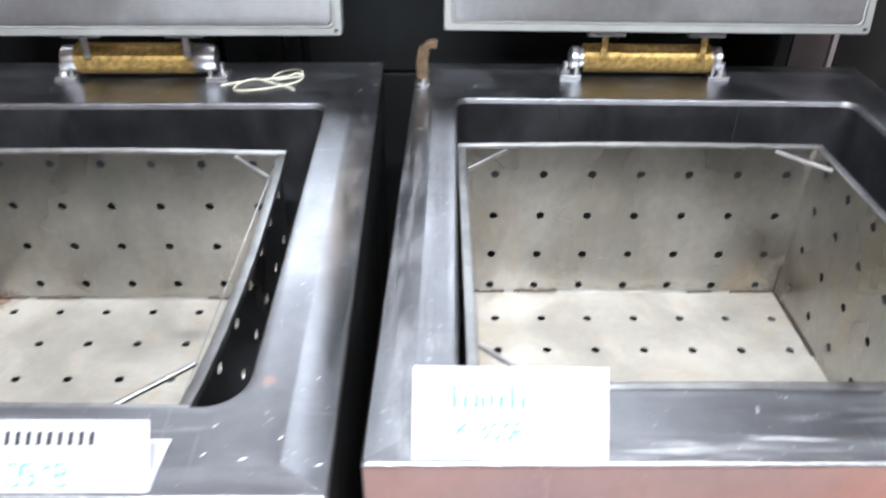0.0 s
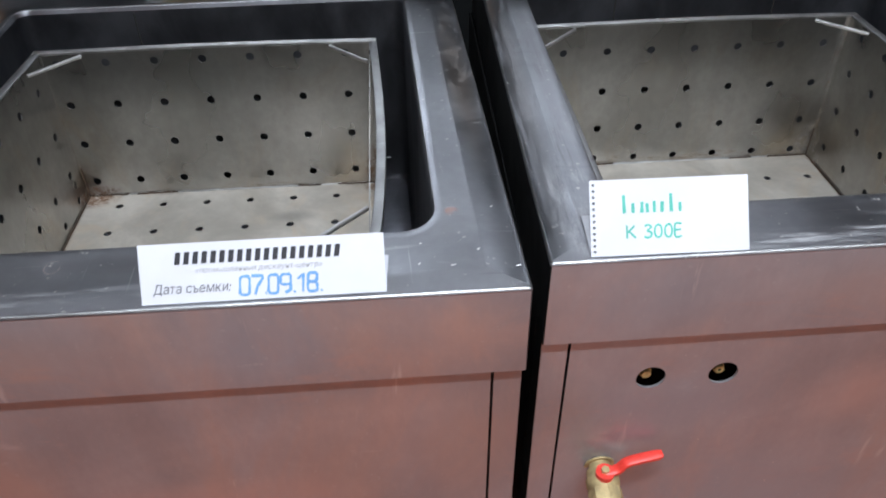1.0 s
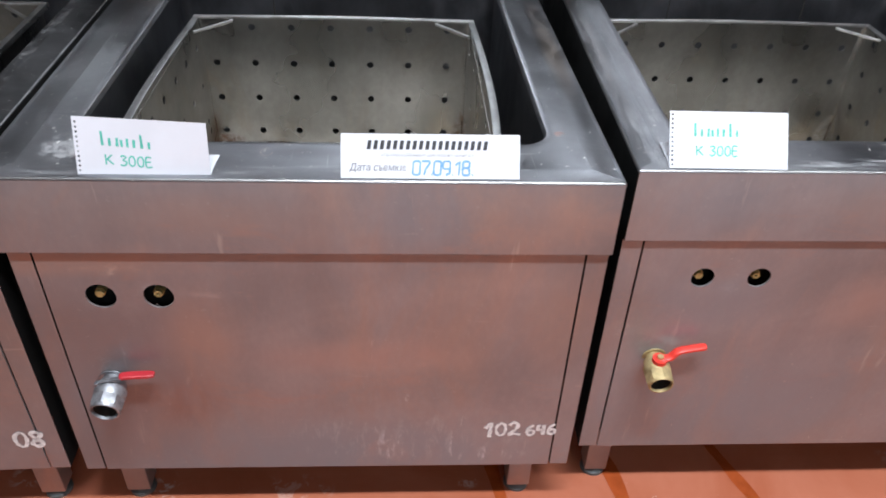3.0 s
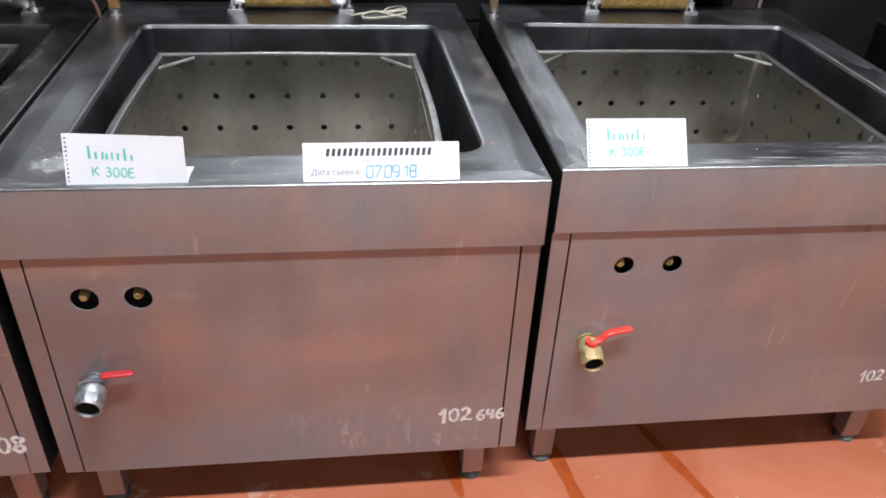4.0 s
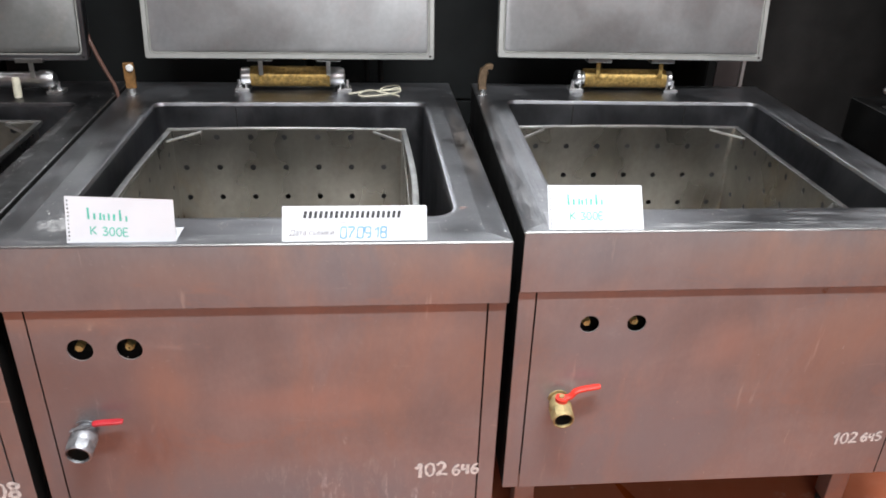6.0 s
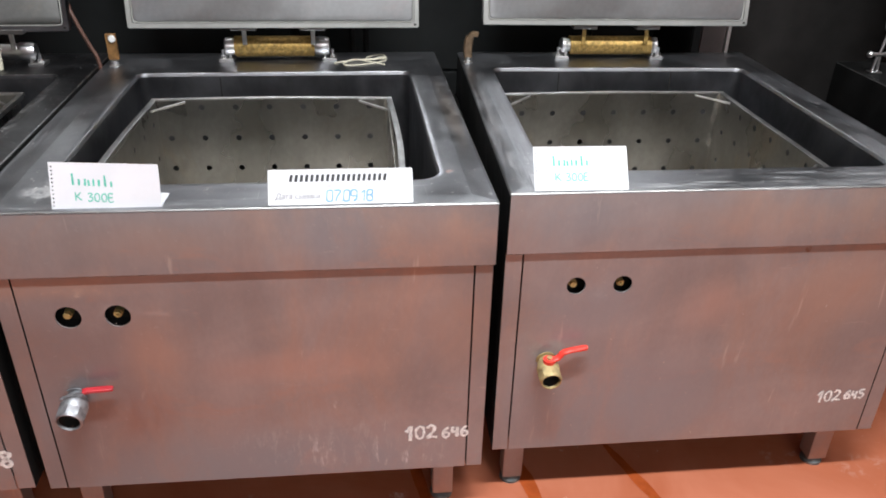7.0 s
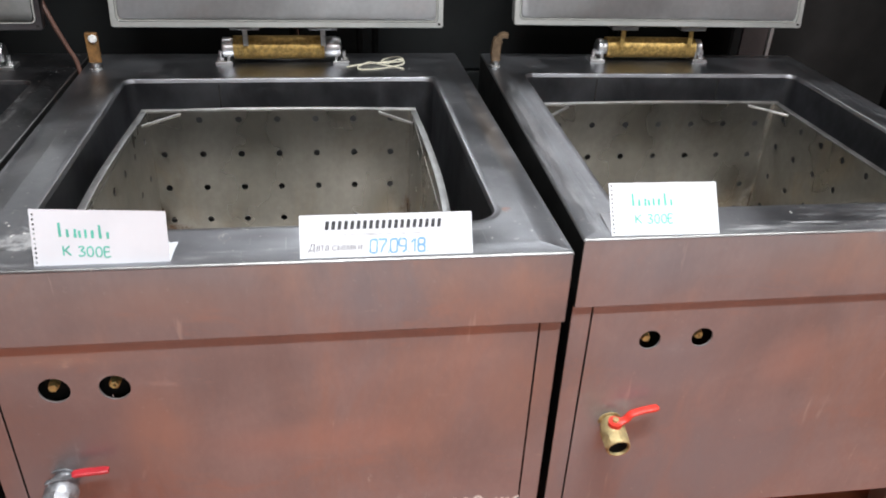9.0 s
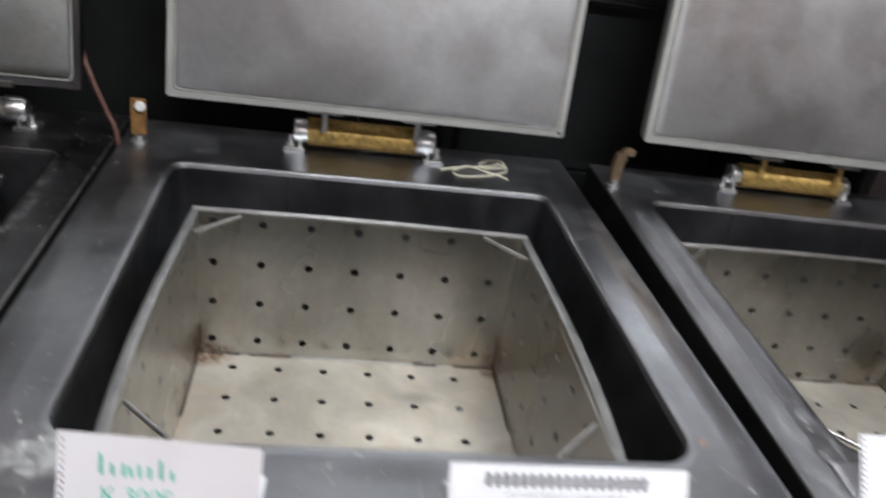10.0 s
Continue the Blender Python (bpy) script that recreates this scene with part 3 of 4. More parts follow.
    for cx in (0.075, w - 0.095):
        for cy in (0.085, d - 0.11):
            leg = part("leg", slab(cx - 0.027, cx + 0.027, cy - 0.027, cy + 0.027, 0.022, skirt - 0.001, 0.003), front, k)
            bm = bmesh.new()
            lathe(bm, (cx, cy, 0), (0, 0, 1), [(0, 0.0), (0, 0.03), (0.008, 0.03), (0.014, 0.022), (0.022, 0.02), (0.022, 0)])
            part("foot_pad", bm, M_RUBBER, leg, "round grey adjustable foot", True)
    # connections behind the ports
    for i, px in enumerate(ports[:2]):
        pt = part("port", slab(px - 0.032, px + 0.032, fy + 0.045, fy + 0.05, ports[2] - 0.032, ports[2] + 0.032), M_HOLE, k)
        bm = bmesh.new()
        nx, nz = px - 0.005 + 0.002 * i, ports[2] + 0.003
        lathe(bm, (nx, fy + 0.044, nz - 0.004), (0, -1, 0), [(0, 0.0105), (0.030, 0.0105), (0.030, 0.0088), (0.036, 0.0084), (0.037, 0.0075), (0.037, 0.0036 if i else 0.0), (0.030, 0.0034 if i else 0.0), (0.030, 0)], 6)
        part("brass_nut", bm, M_NUT, pt, "brass hexagon nut")
    if valve:
        drain_valve(k, *valve, fy)
    if chalk:
        part("chalk_number", chalk_marks(chalk[0], chalk[1], pose(*chalk[2], 90, 0, 0) @ pose(0, 0, 0, 0, 0, chalk[3])), M_CHALK, k, "white chalk number")
    hinge(k, brace_x, hinge_y, spring, barrel)
    lid_of(k, lid, lid_y, lid_lean, lid_steel or M_LID, lid_frame or M_FRAME, lid_z)
    if latch:
        latch_of(k, latch, (0.016, 1.10) if latch == "bar" else (0.032, 1.085))
    bm = bmesh.new()
    sweep(bm, [Vector((wx0 + 0.05 + (wx1 - wx0 - 0.1) * i / 12, wy1 - 0.004, 0.485 + 0.0006 * math.sin(i * 1.7))) for i in range(13)], 0.0025, 6)
    part("weld_seam", bm, M_RIM, k, "", True)
    for sx in seam:
        part("joint", slab(sx, sx + 0.0025, wy1 - 0.006, wy1 - 0.0035, TOP - 0.15, TOP - 0.018), M_HOLE, k, "dark upright joint in the well's wall")
    if square:
        # the front edge is square to the row although the sides are not
        for ob in k.children_recursive:
            for v in ob.data.vertices:
                v.co.y += square * v.co.x * (1 - min(1.0, max(0.0, v.co.y) / 1.05))
    return k


STROKES = {
    "0": [[(.3, 1), (.08, .75), (.05, .35), (.22, .02), (.45, .1), (.55, .5), (.48, .88), (.26, 1)]],
    "1": [[(-.12, .62), (.18, 1.02), (.2, .98), (.12, -.1)]],
    "2": [[(.04, .78), (.25, 1), (.5, .85), (.42, .5), (.02, .04), (.3, .1), (.68, .02)]],
    "4": [[(.12, 1), (.05, .55), (.5, .5)], [(.46, .95), (.42, 0)]],
    "5": [[(.55, 1), (.15, .95), (.1, .58), (.42, .55), (.5, .25), (.25, 0), (.02, .12)]],
    "6": [[(.48, 1), (.15, .7), (.04, .3), (.22, .02), (.48, .14), (.5, .42), (.28, .52), (.08, .35)]],
    "8": [[(.5, .85), (.25, 1), (.08, .8), (.3, .52), (.52, .25), (.3, .0), (.06, .2), (.3, .52), (.52, .8), (.42, .95)]],
}


def chalk_marks(text, size, m):
    """Digits drawn by hand with a blunt stick."""
    rng = random.Random(text)
    bm = bmesh.new()
    x = 0.0
    for i, ch in enumerate(text):
        if ch == " ":
            x += 0.28 * size
            continue
        h = size * (1.0 if i < 3 else 0.82)
        drop = size * rng.uniform(0.0, 0.08)
        for line in STROKES[ch]:
            pts = curve_pts([(x + u * h, v * h + drop, 0.0004) for u, v in line], 5)
            hw = 0.0044 * size / 0.04 * rng.uniform(0.85, 1.1)
            left, right = [], []
            for j, p in enumerate(pts):
                dd = (pts[min(j + 1, len(pts) - 1)] - pts[max(j - 1, 0)]).normalized()
                n = Vector((-dd.y, dd.x, 0)) * hw * rng.uniform(0.6, 1.15)
                left.append(bm.verts.new(p + n))
                right.append(bm.verts.new(p - n))
            for j in range(len(pts) - 1):
                bm.faces.new((left[j], right[j], right[j + 1], left[j + 1]))
        x += (0.44 if ch == "1" else 0.70) * h
    bmesh.ops.transform(bm, matrix=m, verts=bm.verts)
    return bm


def drain_valve(k, x, z, material, style, fy):
    """A ball valve that stands straight out of the panel; its lever lies to the side."""
    reach = 0.078 if style == "chrome" else 0.076
    fat = 1.08 if style == "chrome" else 0.97
    axis = Vector((0.0, -1.0, -0.16)).normalized()
    a = Vector((x, fy + 0.002, z + 0.016))
    v = part("drain_valve", valve_body(a, axis, reach, fat), material, k, "chromed ball valve" if style == "chrome" else "brass ball valve", True)
    bm = bmesh.new()
    lathe(bm, a + axis * (reach - 0.03), axis, [(0.0, 0.0), (0.0, 0.0175 * fat), (0.024, 0.0205 * fat)], 24)
    part("bore", bm, M_HOLE, v, "dark open bore", True)
    bm = bmesh.new()
    piv = a + axis * (reach * 0.46) + Vector((0, 0, 0.021 * fat))
    up = Vector((0, 0, 1))
    if style == "chrome":
        # the stem leans over to the side
        tilt = Vector((-0.62, 0, 0.78))
        foot = a + axis * (reach * 0.42) + tilt * 0.021 * fat
        rod(bm, foot - tilt * 0.008, foot + tilt * 0.006, 0.011, 12)
        rod(bm, foot + tilt * 0.006, foot + tilt * 0.013, 0.0065, 6)
        part("stem", bm, M_NICKEL, v, "", True)
        bm = bmesh.new()
        path = curve_pts([foot + tilt * 0.009 + Vector((-0.006, 0, -0.003)), foot + tilt * 0.010 + Vector((0.010, 0, 0.006)), piv + Vector((0.024, 0.004, 0.017)), piv + Vector((0.036, 0.006, 0.021)), piv + Vector((0.090, 0.010, 0.021))], 5)
        lay_bar(bm, path[:13], 0.0048, 0.0018)
        part("lever", bm, M_NICKEL, v)
        bm = bmesh.new()
        lay_bar(bm, path[11:], 0.0085, 0.0040)
        part("grip", bm, M_GRIP, v, "red plastic grip")
    else:
        rod(bm, piv - up * 0.004, piv + up * 0.012, 0.0155, 16)
        path = curve_pts([piv + Vector((-0.004, 0, 0.008)), piv + Vector((0.020, 0.002, 0.012)), piv + Vector((0.034, 0.004, 0.026)), piv + Vector((0.056, 0.006, 0.031)), piv + Vector((0.093, 0.010, 0.034))], 5)
        lay_bar(bm, path, 0.0085, 0.0045)
        part("lever", bm, M_RED, v, "red coated lever", True)
        bm = bmesh.new()
        rod(bm, piv + up * 0.012, piv + up * 0.018, 0.007, 6)
        part("stem", bm, M_BRASS, v)


def lay_bar(bm, path, half, thick):
    """A flat bar that lies level and runs along path."""
    rings = []
    for i, p in enumerate(path):
        dd = (path[min(i + 1, len(path) - 1)] - path[max(i - 1, 0)]).normalized()
        s = Vector((0, 0, 1)).cross(dd).normalized()
        n = dd.cross(s).normalized()
        f = 0.75 if i in (0, len(path) - 1) else 1.0
        rings.append([bm.verts.new(p + s * a * half * f + n * b * thick) for a, b in ((-1, -0.6), (-0.7, -1), (0.7, -1), (1, -0.6), (1, 0.6), (0.7, 1), (-0.7, 1), (-1, 0.6))])
    for a, b in zip(rings, rings[1:]):
        for q in range(8):
            bm.faces.new((a[q], a[(q + 1) % 8], b[(q + 1) % 8], b[q]))
    bm.faces.new(rings[0][::-1])
    bm.faces.new(rings[-1])


def valve_body(a, axis, reach, fat):
    bm = bmesh.new()
    f = reach / 0.104
    lathe(bm, a, axis, [(0.0, 0.0), (0.0, 0.026 * fat), (0.004 * f, 0.026 * fat), (0.004 * f, 0.019 * fat), (0.016 * f, 0.019 * fat), (0.018 * f, 0.0245 * fat), (0.034 * f, 0.0255 * fat), (0.038 * f, 0.0285 * fat), (0.056 * f, 0.0285 * fat), (0.066 * f, 0.025 * fat)], 24)
    lathe(bm, a + axis * 0.066 * f, axis, [(0.0, 0.022 * fat), (0.001, 0.0292 * fat), (0.026 * f, 0.0292 * fat), (0.030 * f, 0.0275 * fat)], 8)
    lathe(bm, a + axis * 0.066 * f, axis, [(0.026 * f, 0.0270 * fat), (0.036 * f, 0.0258 * fat), (0.038 * f, 0.0250 * fat), (0.038 * f, 0.0228 * fat), (0.010 * f, 0.0200 * fat)], 24)
    return bm


def hinge(k, bx, yc, spring, r):
    x0, x1 = bx
    zc = TOP + 0.011 + r
    h = part("spring_hinge", hinge_core(x0, x1, yc, zc, spring == "full", r / 0.029), M_CHROME, k, "spring hinge with a gold-brown coil" if spring else "chrome hinge barrel", True)
    if spring:
        n = 46 if spring == "full" else 64
        bm = bmesh.new()
        s0, s1 = x0 + (0.028 if spring == "full" else 0.03), x1 - (0.02 if spring == "full" else 0.048)
        pts = []
        for i in range(n * 10 + 1):
            a = 2 * math.pi * i / 10
            pts.append((s0 + (s1 - s0) * i / (n * 10), yc + r * math.cos(a), zc + r * math.sin(a)))
        sweep_coil(bm, pts, (s1 - s0) / n * 0.52)
        part("coil", bm, M_COIL, h, "rusty gold-coloured spring coil", True)
    for x in (x0, x1):
        s = -1 if x == x0 else 1
        bm = bmesh.new()
        box(bm, x - 0.024, x + 0.024, yc - 0.03, yc + 0.025, TOP - 0.0045, TOP + 0.008, 0.0015)
        box(bm, x - s * 0.014 - 0.004, x - s * 0.014 + 0.004, yc - 0.024, yc + 0.02, TOP + 0.0082, TOP + 0.056, 0.0015)
        br = part("bracket", bm, M_RIM, h)
        bm = bmesh.new()
        rod(bm, (x + s * 0.010, yc - 0.008, TOP + 0.008), (x + s * 0.010, yc - 0.008, TOP + 0.016), 0.010, 6)
        rod(bm, (x + s * 0.010, yc - 0.008, TOP + 0.016), (x + s * 0.010, yc - 0.008, TOP + 0.034), 0.0055, 12)
        part("bolt", bm, M_CHROME, br, "", True)
    for f in (0.2, 0.85):
        x = x0 + (x1 - x0) * f
        bm = bmesh.new()
        box(bm, x - 0.007, x + 0.007, yc - r - 0.011, yc - r - 0.004, zc + r * 0.45, TOP + 0.1035, 0.0015)
        arm = part("lid_arm", bm, M_COIL if spring == "full" else M_RIM, h)
        part("mounting_plate", slab(x - 0.041, x + 0.041, yc - 0.050, yc + 0.005, TOP + 0.1037, TOP + 0.1175, 0.002), M_FLANGE, arm, "grey plate under the lid")


def hinge_core(x0, x1, yc, zc, slim, f):
    bm = bmesh.new()
    if slim:
        lathe(bm, (x0 - 0.004, yc, zc), (1, 0, 0), [(0, 0), (0, 0.018 * f), (0.006, 0.026 * f), (0.020, 0.026 * f), (0.024, 0.022), (x1 - x0 - 0.012, 0.022), (x1 - x0 - 0.008, 0.027), (x1 - x0 + 0.004, 0.027), (x1 - x0 + 0.008, 0.014), (x1 - x0 + 0.010, 0)], 28)
        return bm
    lathe(bm, (x0 - 0.004, yc, zc), (1, 0, 0), [(0, 0), (0, 0.020 * f), (0.004, 0.026 * f), (0.024, 0.0265 * f), (0.030, 0.0245 * f), (x1 - x0 - 0.046, 0.0245 * f), (x1 - x0 - 0.040, 0.0285 * f), (x1 - x0 - 0.010, 0.0285 * f), (x1 - x0 + 0.004, 0.024 * f), (x1 - x0 + 0.006, 0.012), (x1 - x0 + 0.008, 0.0)], 28)
    return bm


def sweep_coil(bm, pts, r):
    yc = sum(p[1] for p in pts[:10]) / 10
    zc = sum(p[2] for p in pts[:10]) / 10
    made = []
    for p in pts:
        out = Vector((0, p[1] - yc, p[2] - zc)).normalized()
        c = Vector(p)
        made.append([bm.verts.new(c + Vector((r, 0, 0)) * a + out * r * b) for a, b in ((-1, -0.2), (-0.7, 0.75), (0, 1), (0.7, 0.75), (1, -0.2))])
    for a, b in zip(made, made[1:]):
        for q in range(4):
            bm.faces.new((a[q], a[q + 1], b[q + 1], b[q]))


def lid_of(k, lid, y, lean, inner, frame_steel, z):
    x0, x1 = lid
    w, h, t = x1 - x0, 0.86, 0.04
    m = Matrix.Translation((x0, y, TOP + z)) @ pose(0, 0, 0, 90 - lean, 0, 0)
    # local: x across, y up the lid, z towards the room
    bm = bmesh.new()
    skin(bm, [rounded(0.004, w - 0.004, 0.004, h - 0.004, 0.02, -t), rounded(0, w, 0, h, 0.022, -t + 0.006), rounded(0, w, 0, h, 0.008, -0.003), rounded(0.002, w - 0.002, 0.002, h - 0.002, 0.008, 0), rounded(0.015, w - 0.015, 0.015, h - 0.015, 0.012, 0),
              rounded(0.016, w - 0.016, 0.016, h - 0.016, 0.012, -0.006)], cap_first=True)
    bmesh.ops.transform(bm, matrix=m, verts=bm.verts)
    ld = part("lid", bm, frame_steel, k, "raised flat steel lid standing open", True)
    bm = bmesh.new()
    skin(bm, [rounded(0.016, w - 0.016, 0.016, h - 0.016, 0.012, -0.006), rounded(0.0215, w - 0.0215, 0.0215, h - 0.0215, 0.014, -0.006), rounded(0.0225, w - 0.0225, 0.0225, h - 0.0225, 0.016, 0.0), rounded(0.026, w - 0.026, 0.026, h - 0.026, 0.02, 0.002)], cap_last=True)
    bmesh.ops.transform(bm, matrix=m, verts=bm.verts)
    part("inner_panel", bm, inner, ld, "dull grey steel inner panel", True)
    bm = bmesh.new()
    lp = rounded(0.0188, w - 0.0188, 0.0188, h - 0.0188, 0.013, -0.004)
    sweep(bm, lp + [lp[0]], 0.0024, 6)
    bmesh.ops.transform(bm, matrix=m, verts=bm.verts)
    part("seal", bm, M_GASKET, ld, "pale rubber seal", True)
    bm = slab(w - 0.017, w - 0.009, 0.008, 0.014, 0.0003, 0.0012)
    bmesh.ops.transform(bm, matrix=m, verts=bm.verts)
    part("corner_notch", bm, M_HOLE, ld, "dark notch at the lid's corner")


def latch_of(k, style, at):
    x, y = at
    bm = bmesh.new()
    lathe(bm, (x, y, TOP - 0.005), (0, 0, 1), [(0, 0.02), (0.006, 0.02), (0.009, 0.014), (0.022, 0.014), (0.022, 0)], 20)
    base = part("latch", bm, M_RIM, k, "steel collar of a rusty lid latch", True)
    bm = bmesh.new()
    if style == "bar":
        box(bm, x - 0.0165, x + 0.0165, y - 0.006, y + 0.006, TOP + 0.016, TOP + 0.099, 0.003)
        part("latch_bar", bm, M_RUST, base, "flat rusty brown bar")
        bm = bmesh.new()
        lathe(bm, (x + 0.005, y - 0.006, TOP + 0.084), (0, -1, 0), [(0, 0.0115), (0.005, 0.0115), (0.009, 0.008), (0.009, 0)], 16)
        part("bolt", bm, M_CHALK, base, "pale bolt head", True)
    else:
        path = curve_pts([(x, y, TOP + 0.015), (x - 0.002, y, TOP + 0.045), (x + 0.001, y, TOP + 0.070), (x + 0.007, y, TOP + 0.085), (x + 0.018, y, TOP + 0.092), (x + 0.031, y, TOP + 0.090)], 5)
        rings = []
        for i, p in enumerate(path):
            dd = (path[min(i + 1, len(path) - 1)] - path[max(i - 1, 0)]).normalized()
            n = dd.cross(Vector((0, 1, 0))).normalized()
            hw = 0.0135 if i < 14 else 0.008
            rings.append([bm.verts.new(p + n * a * hw + Vector((0, b * 0.012, 0))) for a, b in ((-1, -0.8), (-0.8, -1), (0.8, -1), (1, -0.8), (1, 0.8), (0.8, 1), (-0.8, 1), (-1, 0.8))])
        for a, b in zip(rings, rings[1:]):
            for q in range(8):
                bm.faces.new((a[q], a[(q + 1) % 8], b[(q + 1) % 8], b[q]))
        bm.faces.new(rings[0][::-1])
        bm.faces.new(rings[-1])
        part("latch_hook", bm, M_HOOK, base, "curved grey-brown hook", True)


def basket(m, label, x0, x1, y0, y1, rim, bottom, cols, rows, floor_cols, floor_rows, side_cols, side_rows, bow=(0.0, 0.0), mat=None):
    """Perforated box. Its own frame is its kettle's; rim and bottom are heights."""
    mat = mat or M_BASKET
    b = thing("basket", m, label, "basket", "perforated baskets")
    r, t = 0.0088, 0.002
    xs, ci = grid_lines(x0, x1, cols, 0.03)
    zs, cj = grid_lines(bottom, rim, sorted(rows), 0.024)
    holes = {(i, j): r for i in ci for j in cj}
    part("back_wall", plate(xs, zs, holes, t, lambda u, v, d: Vector((u, y1 + d, v))), mat, b)
    part("front_wall", plate(xs, zs, holes, t, lambda u, v, d: Vector((u, y0 - d, v))), mat, b)
    ys, cs = grid_lines(y0, y1, sorted(side_cols), 0.03)
    sz, sj = grid_lines(bottom, rim, sorted(side_rows), 0.02)
    side = {(i, j): r for i in cs for j in sj}

    def bulge(y, z, a):
        f = (y - y0) / (y1 - y0)
        return a * math.sin(math.pi * min(1, max(0, f)) ** 0.8) * ((z - bottom) / (rim - bottom)) ** 1.5

    part("side_wall", plate(ys, sz, side, t, lambda u, v, d: Vector((x0 - d - bulge(u, v, bow[0]), u, v))), mat, b)
    part("side_wall", plate(ys, sz, side, t, lambda u, v, d: Vector((x1 + d + bulge(u, v, bow[1]), u, v))), mat, b)
    fx, fi = grid_lines(x0, x1, floor_cols, 0.03)
    fyv, fj = grid_lines(y0, y1, sorted(floor_rows), 0.03)
    part("bottom", plate(fx, fyv, {(i, j): r for i in fi for j in fj}, t, lambda u, v, d: Vector((u, v, bottom - d))), M_BOTTOM_B if mat is M_BASKET_B else M_BOTTOM, b)
    # folded rim
    wd = 0.015
    for yy, s in ((y1, 1), (y0, -1)):
        bm = bmesh.new()
        n = 14
        prof = [(-0.0005, -0.004), (-0.0005, 0.0), (0.0015, 0.0015), (wd, 0.0015), (wd + 0.001, -0.001), (wd + 0.001, -0.010), (wd - 0.002, -0.010), (wd - 0.002, -0.002), (0.0025, -0.002)]
        rings = []
        for i in range(n + 1):
            f = i / n
            crown = 0.004 * math.sin(math.pi * f)
            rings.append([bm.verts.new((x0 - wd + (x1 - x0 + 2 * wd) * f, yy + s * a, rim + z + crown)) for a, z in prof])
        for p, q in zip(rings, rings[1:]):
            for c in range(len(prof)):
                bm.faces.new((p[c], p[(c + 1) % len(prof)], q[(c + 1) % len(prof)], q[c]))
        bm.faces.new(rings[0])
        bm.faces.new(rings[-1])
        bmesh.ops.recalc_face_normals(bm, faces=bm.faces)
        part("rim", bm, M_RIM, b, "", True)
    for xx, s, a0 in ((x0, -1, bow[0]), (x1, 1, bow[1])):
        bm = bmesh.new()
        n = 18
        prof = [(-0.0005, -0.004), (-0.0005, 0.0), (0.0015, 0.001), (wd, 0.001), (wd + 0.001, -0.001), (wd + 0.001, -0.012), (wd - 0.002, -0.012), (wd - 0.002, -0.002), (0.0025, -0.002)]
        rings = []
        for i in range(n + 1):
            y = y0 + 0.001 + (y1 - y0 - 0.002) * i / n
            off = bulge(y, rim, a0)
            rings.append([bm.verts.new((xx + s * (off + a), y, rim + z)) for a, z in prof])
        for p, q in zip(rings, rings[1:]):
            for c in range(len(prof)):
                bm.faces.new((p[c], p[(c + 1) % len(prof)], q[(c + 1) % len(prof)], q[c]))
        bm.faces.new(rings[0])
        bm.faces.new(rings[-1])
        bmesh.ops.recalc_face_normals(bm, faces=bm.faces)
        part("rim", bm, M_FLANGE, b, "grey folded side rim", True)
    bm = bmesh.new()
    pts = [Vector((x0 + 0.01 + (x1 - x0 - 0.02) * i / 60, y1 - 0.0012, bottom + 0.0012 + 0.0006 * math.sin(i * 2.3) + 0.0005 * math.sin(i * 5.1))) for i in range(61)]
    sweep(bm, pts, 0.0022, 6)
    part("weld_seam", bm, M_RIM, b, "", True)
    for xx, sx in ((x0, 1), (x1, -1)):
        bm = bmesh.new()
        sweep(bm, [Vector((xx + sx * 0.0008, y1 - 0.0008, bottom + 0.005 + (rim - bottom - 0.01) * i / 30)) for i in range(31)], 0.0017, 6)
        part("weld_seam", bm, mat, b, "", True)
    # dirt in the joints
    rng = random.Random(label)
    lines = []
    for f0, f1 in ((0.0, 0.13), (0.16, 0.30), (0.72, 0.80), (0.86, 1.0)):
        lines.append([Vector((x0 + 0.004 + (x1 - x0 - 0.008) * (f0 + (f1 - f0) * i / 12), y1 - 0.003, bottom + 0.0015 + rng.uniform(0, 0.002))) for i in range(13)])
    for xx, sx in ((x0, 1), (x1, -1)):
        lines.append([Vector((xx + sx * 0.003, y1 - 0.003 - 0.22 * i / 12, bottom + 0.0015 + rng.uniform(0, 0.002))) for i in range(13)])
        lines.append([Vector((xx + sx * 0.003, y1 - 0.003, bottom + 0.003 + 0.075 * i / 12)) for i in range(13)])
    for ln in lines:
        bm = bmesh.new()
        sweep(bm, ln, 0.0016, 6)
        part("joint_dirt", bm, M_GRIME, b, "dark brown grime in a joint", True)
    # corner braces
    for sx in (0, 1):
        for sy in (0, 1):
            cx, cy = (x0, x1)[sx], (y0, y1)[sy]
            dx, dy = (1 if sx == 0 else -1), (1 if sy == 0 else -1)
            a = Vector((cx + dx * 0.085, cy + dy * 0.003, rim - 0.006))
            e = Vector((cx + dx * 0.003, cy + dy * 0.085, rim - 0.008))
            bm = bmesh.new()
            rod(bm, a, e, 0.0042, 10)
            part("corner_brace", bm, M_RIM, b, "", True)
    return b


def at_unit(x, y, turn):
    return pose(x, y, 0, 0, 0, turn)


POSE_A = at_unit(-1.5245, 1.118, 1.8)
POSE_B = at_unit(-0.432, 1.152, 1.0)
POSE_C = at_unit(0.660, 1.196, -1.0)

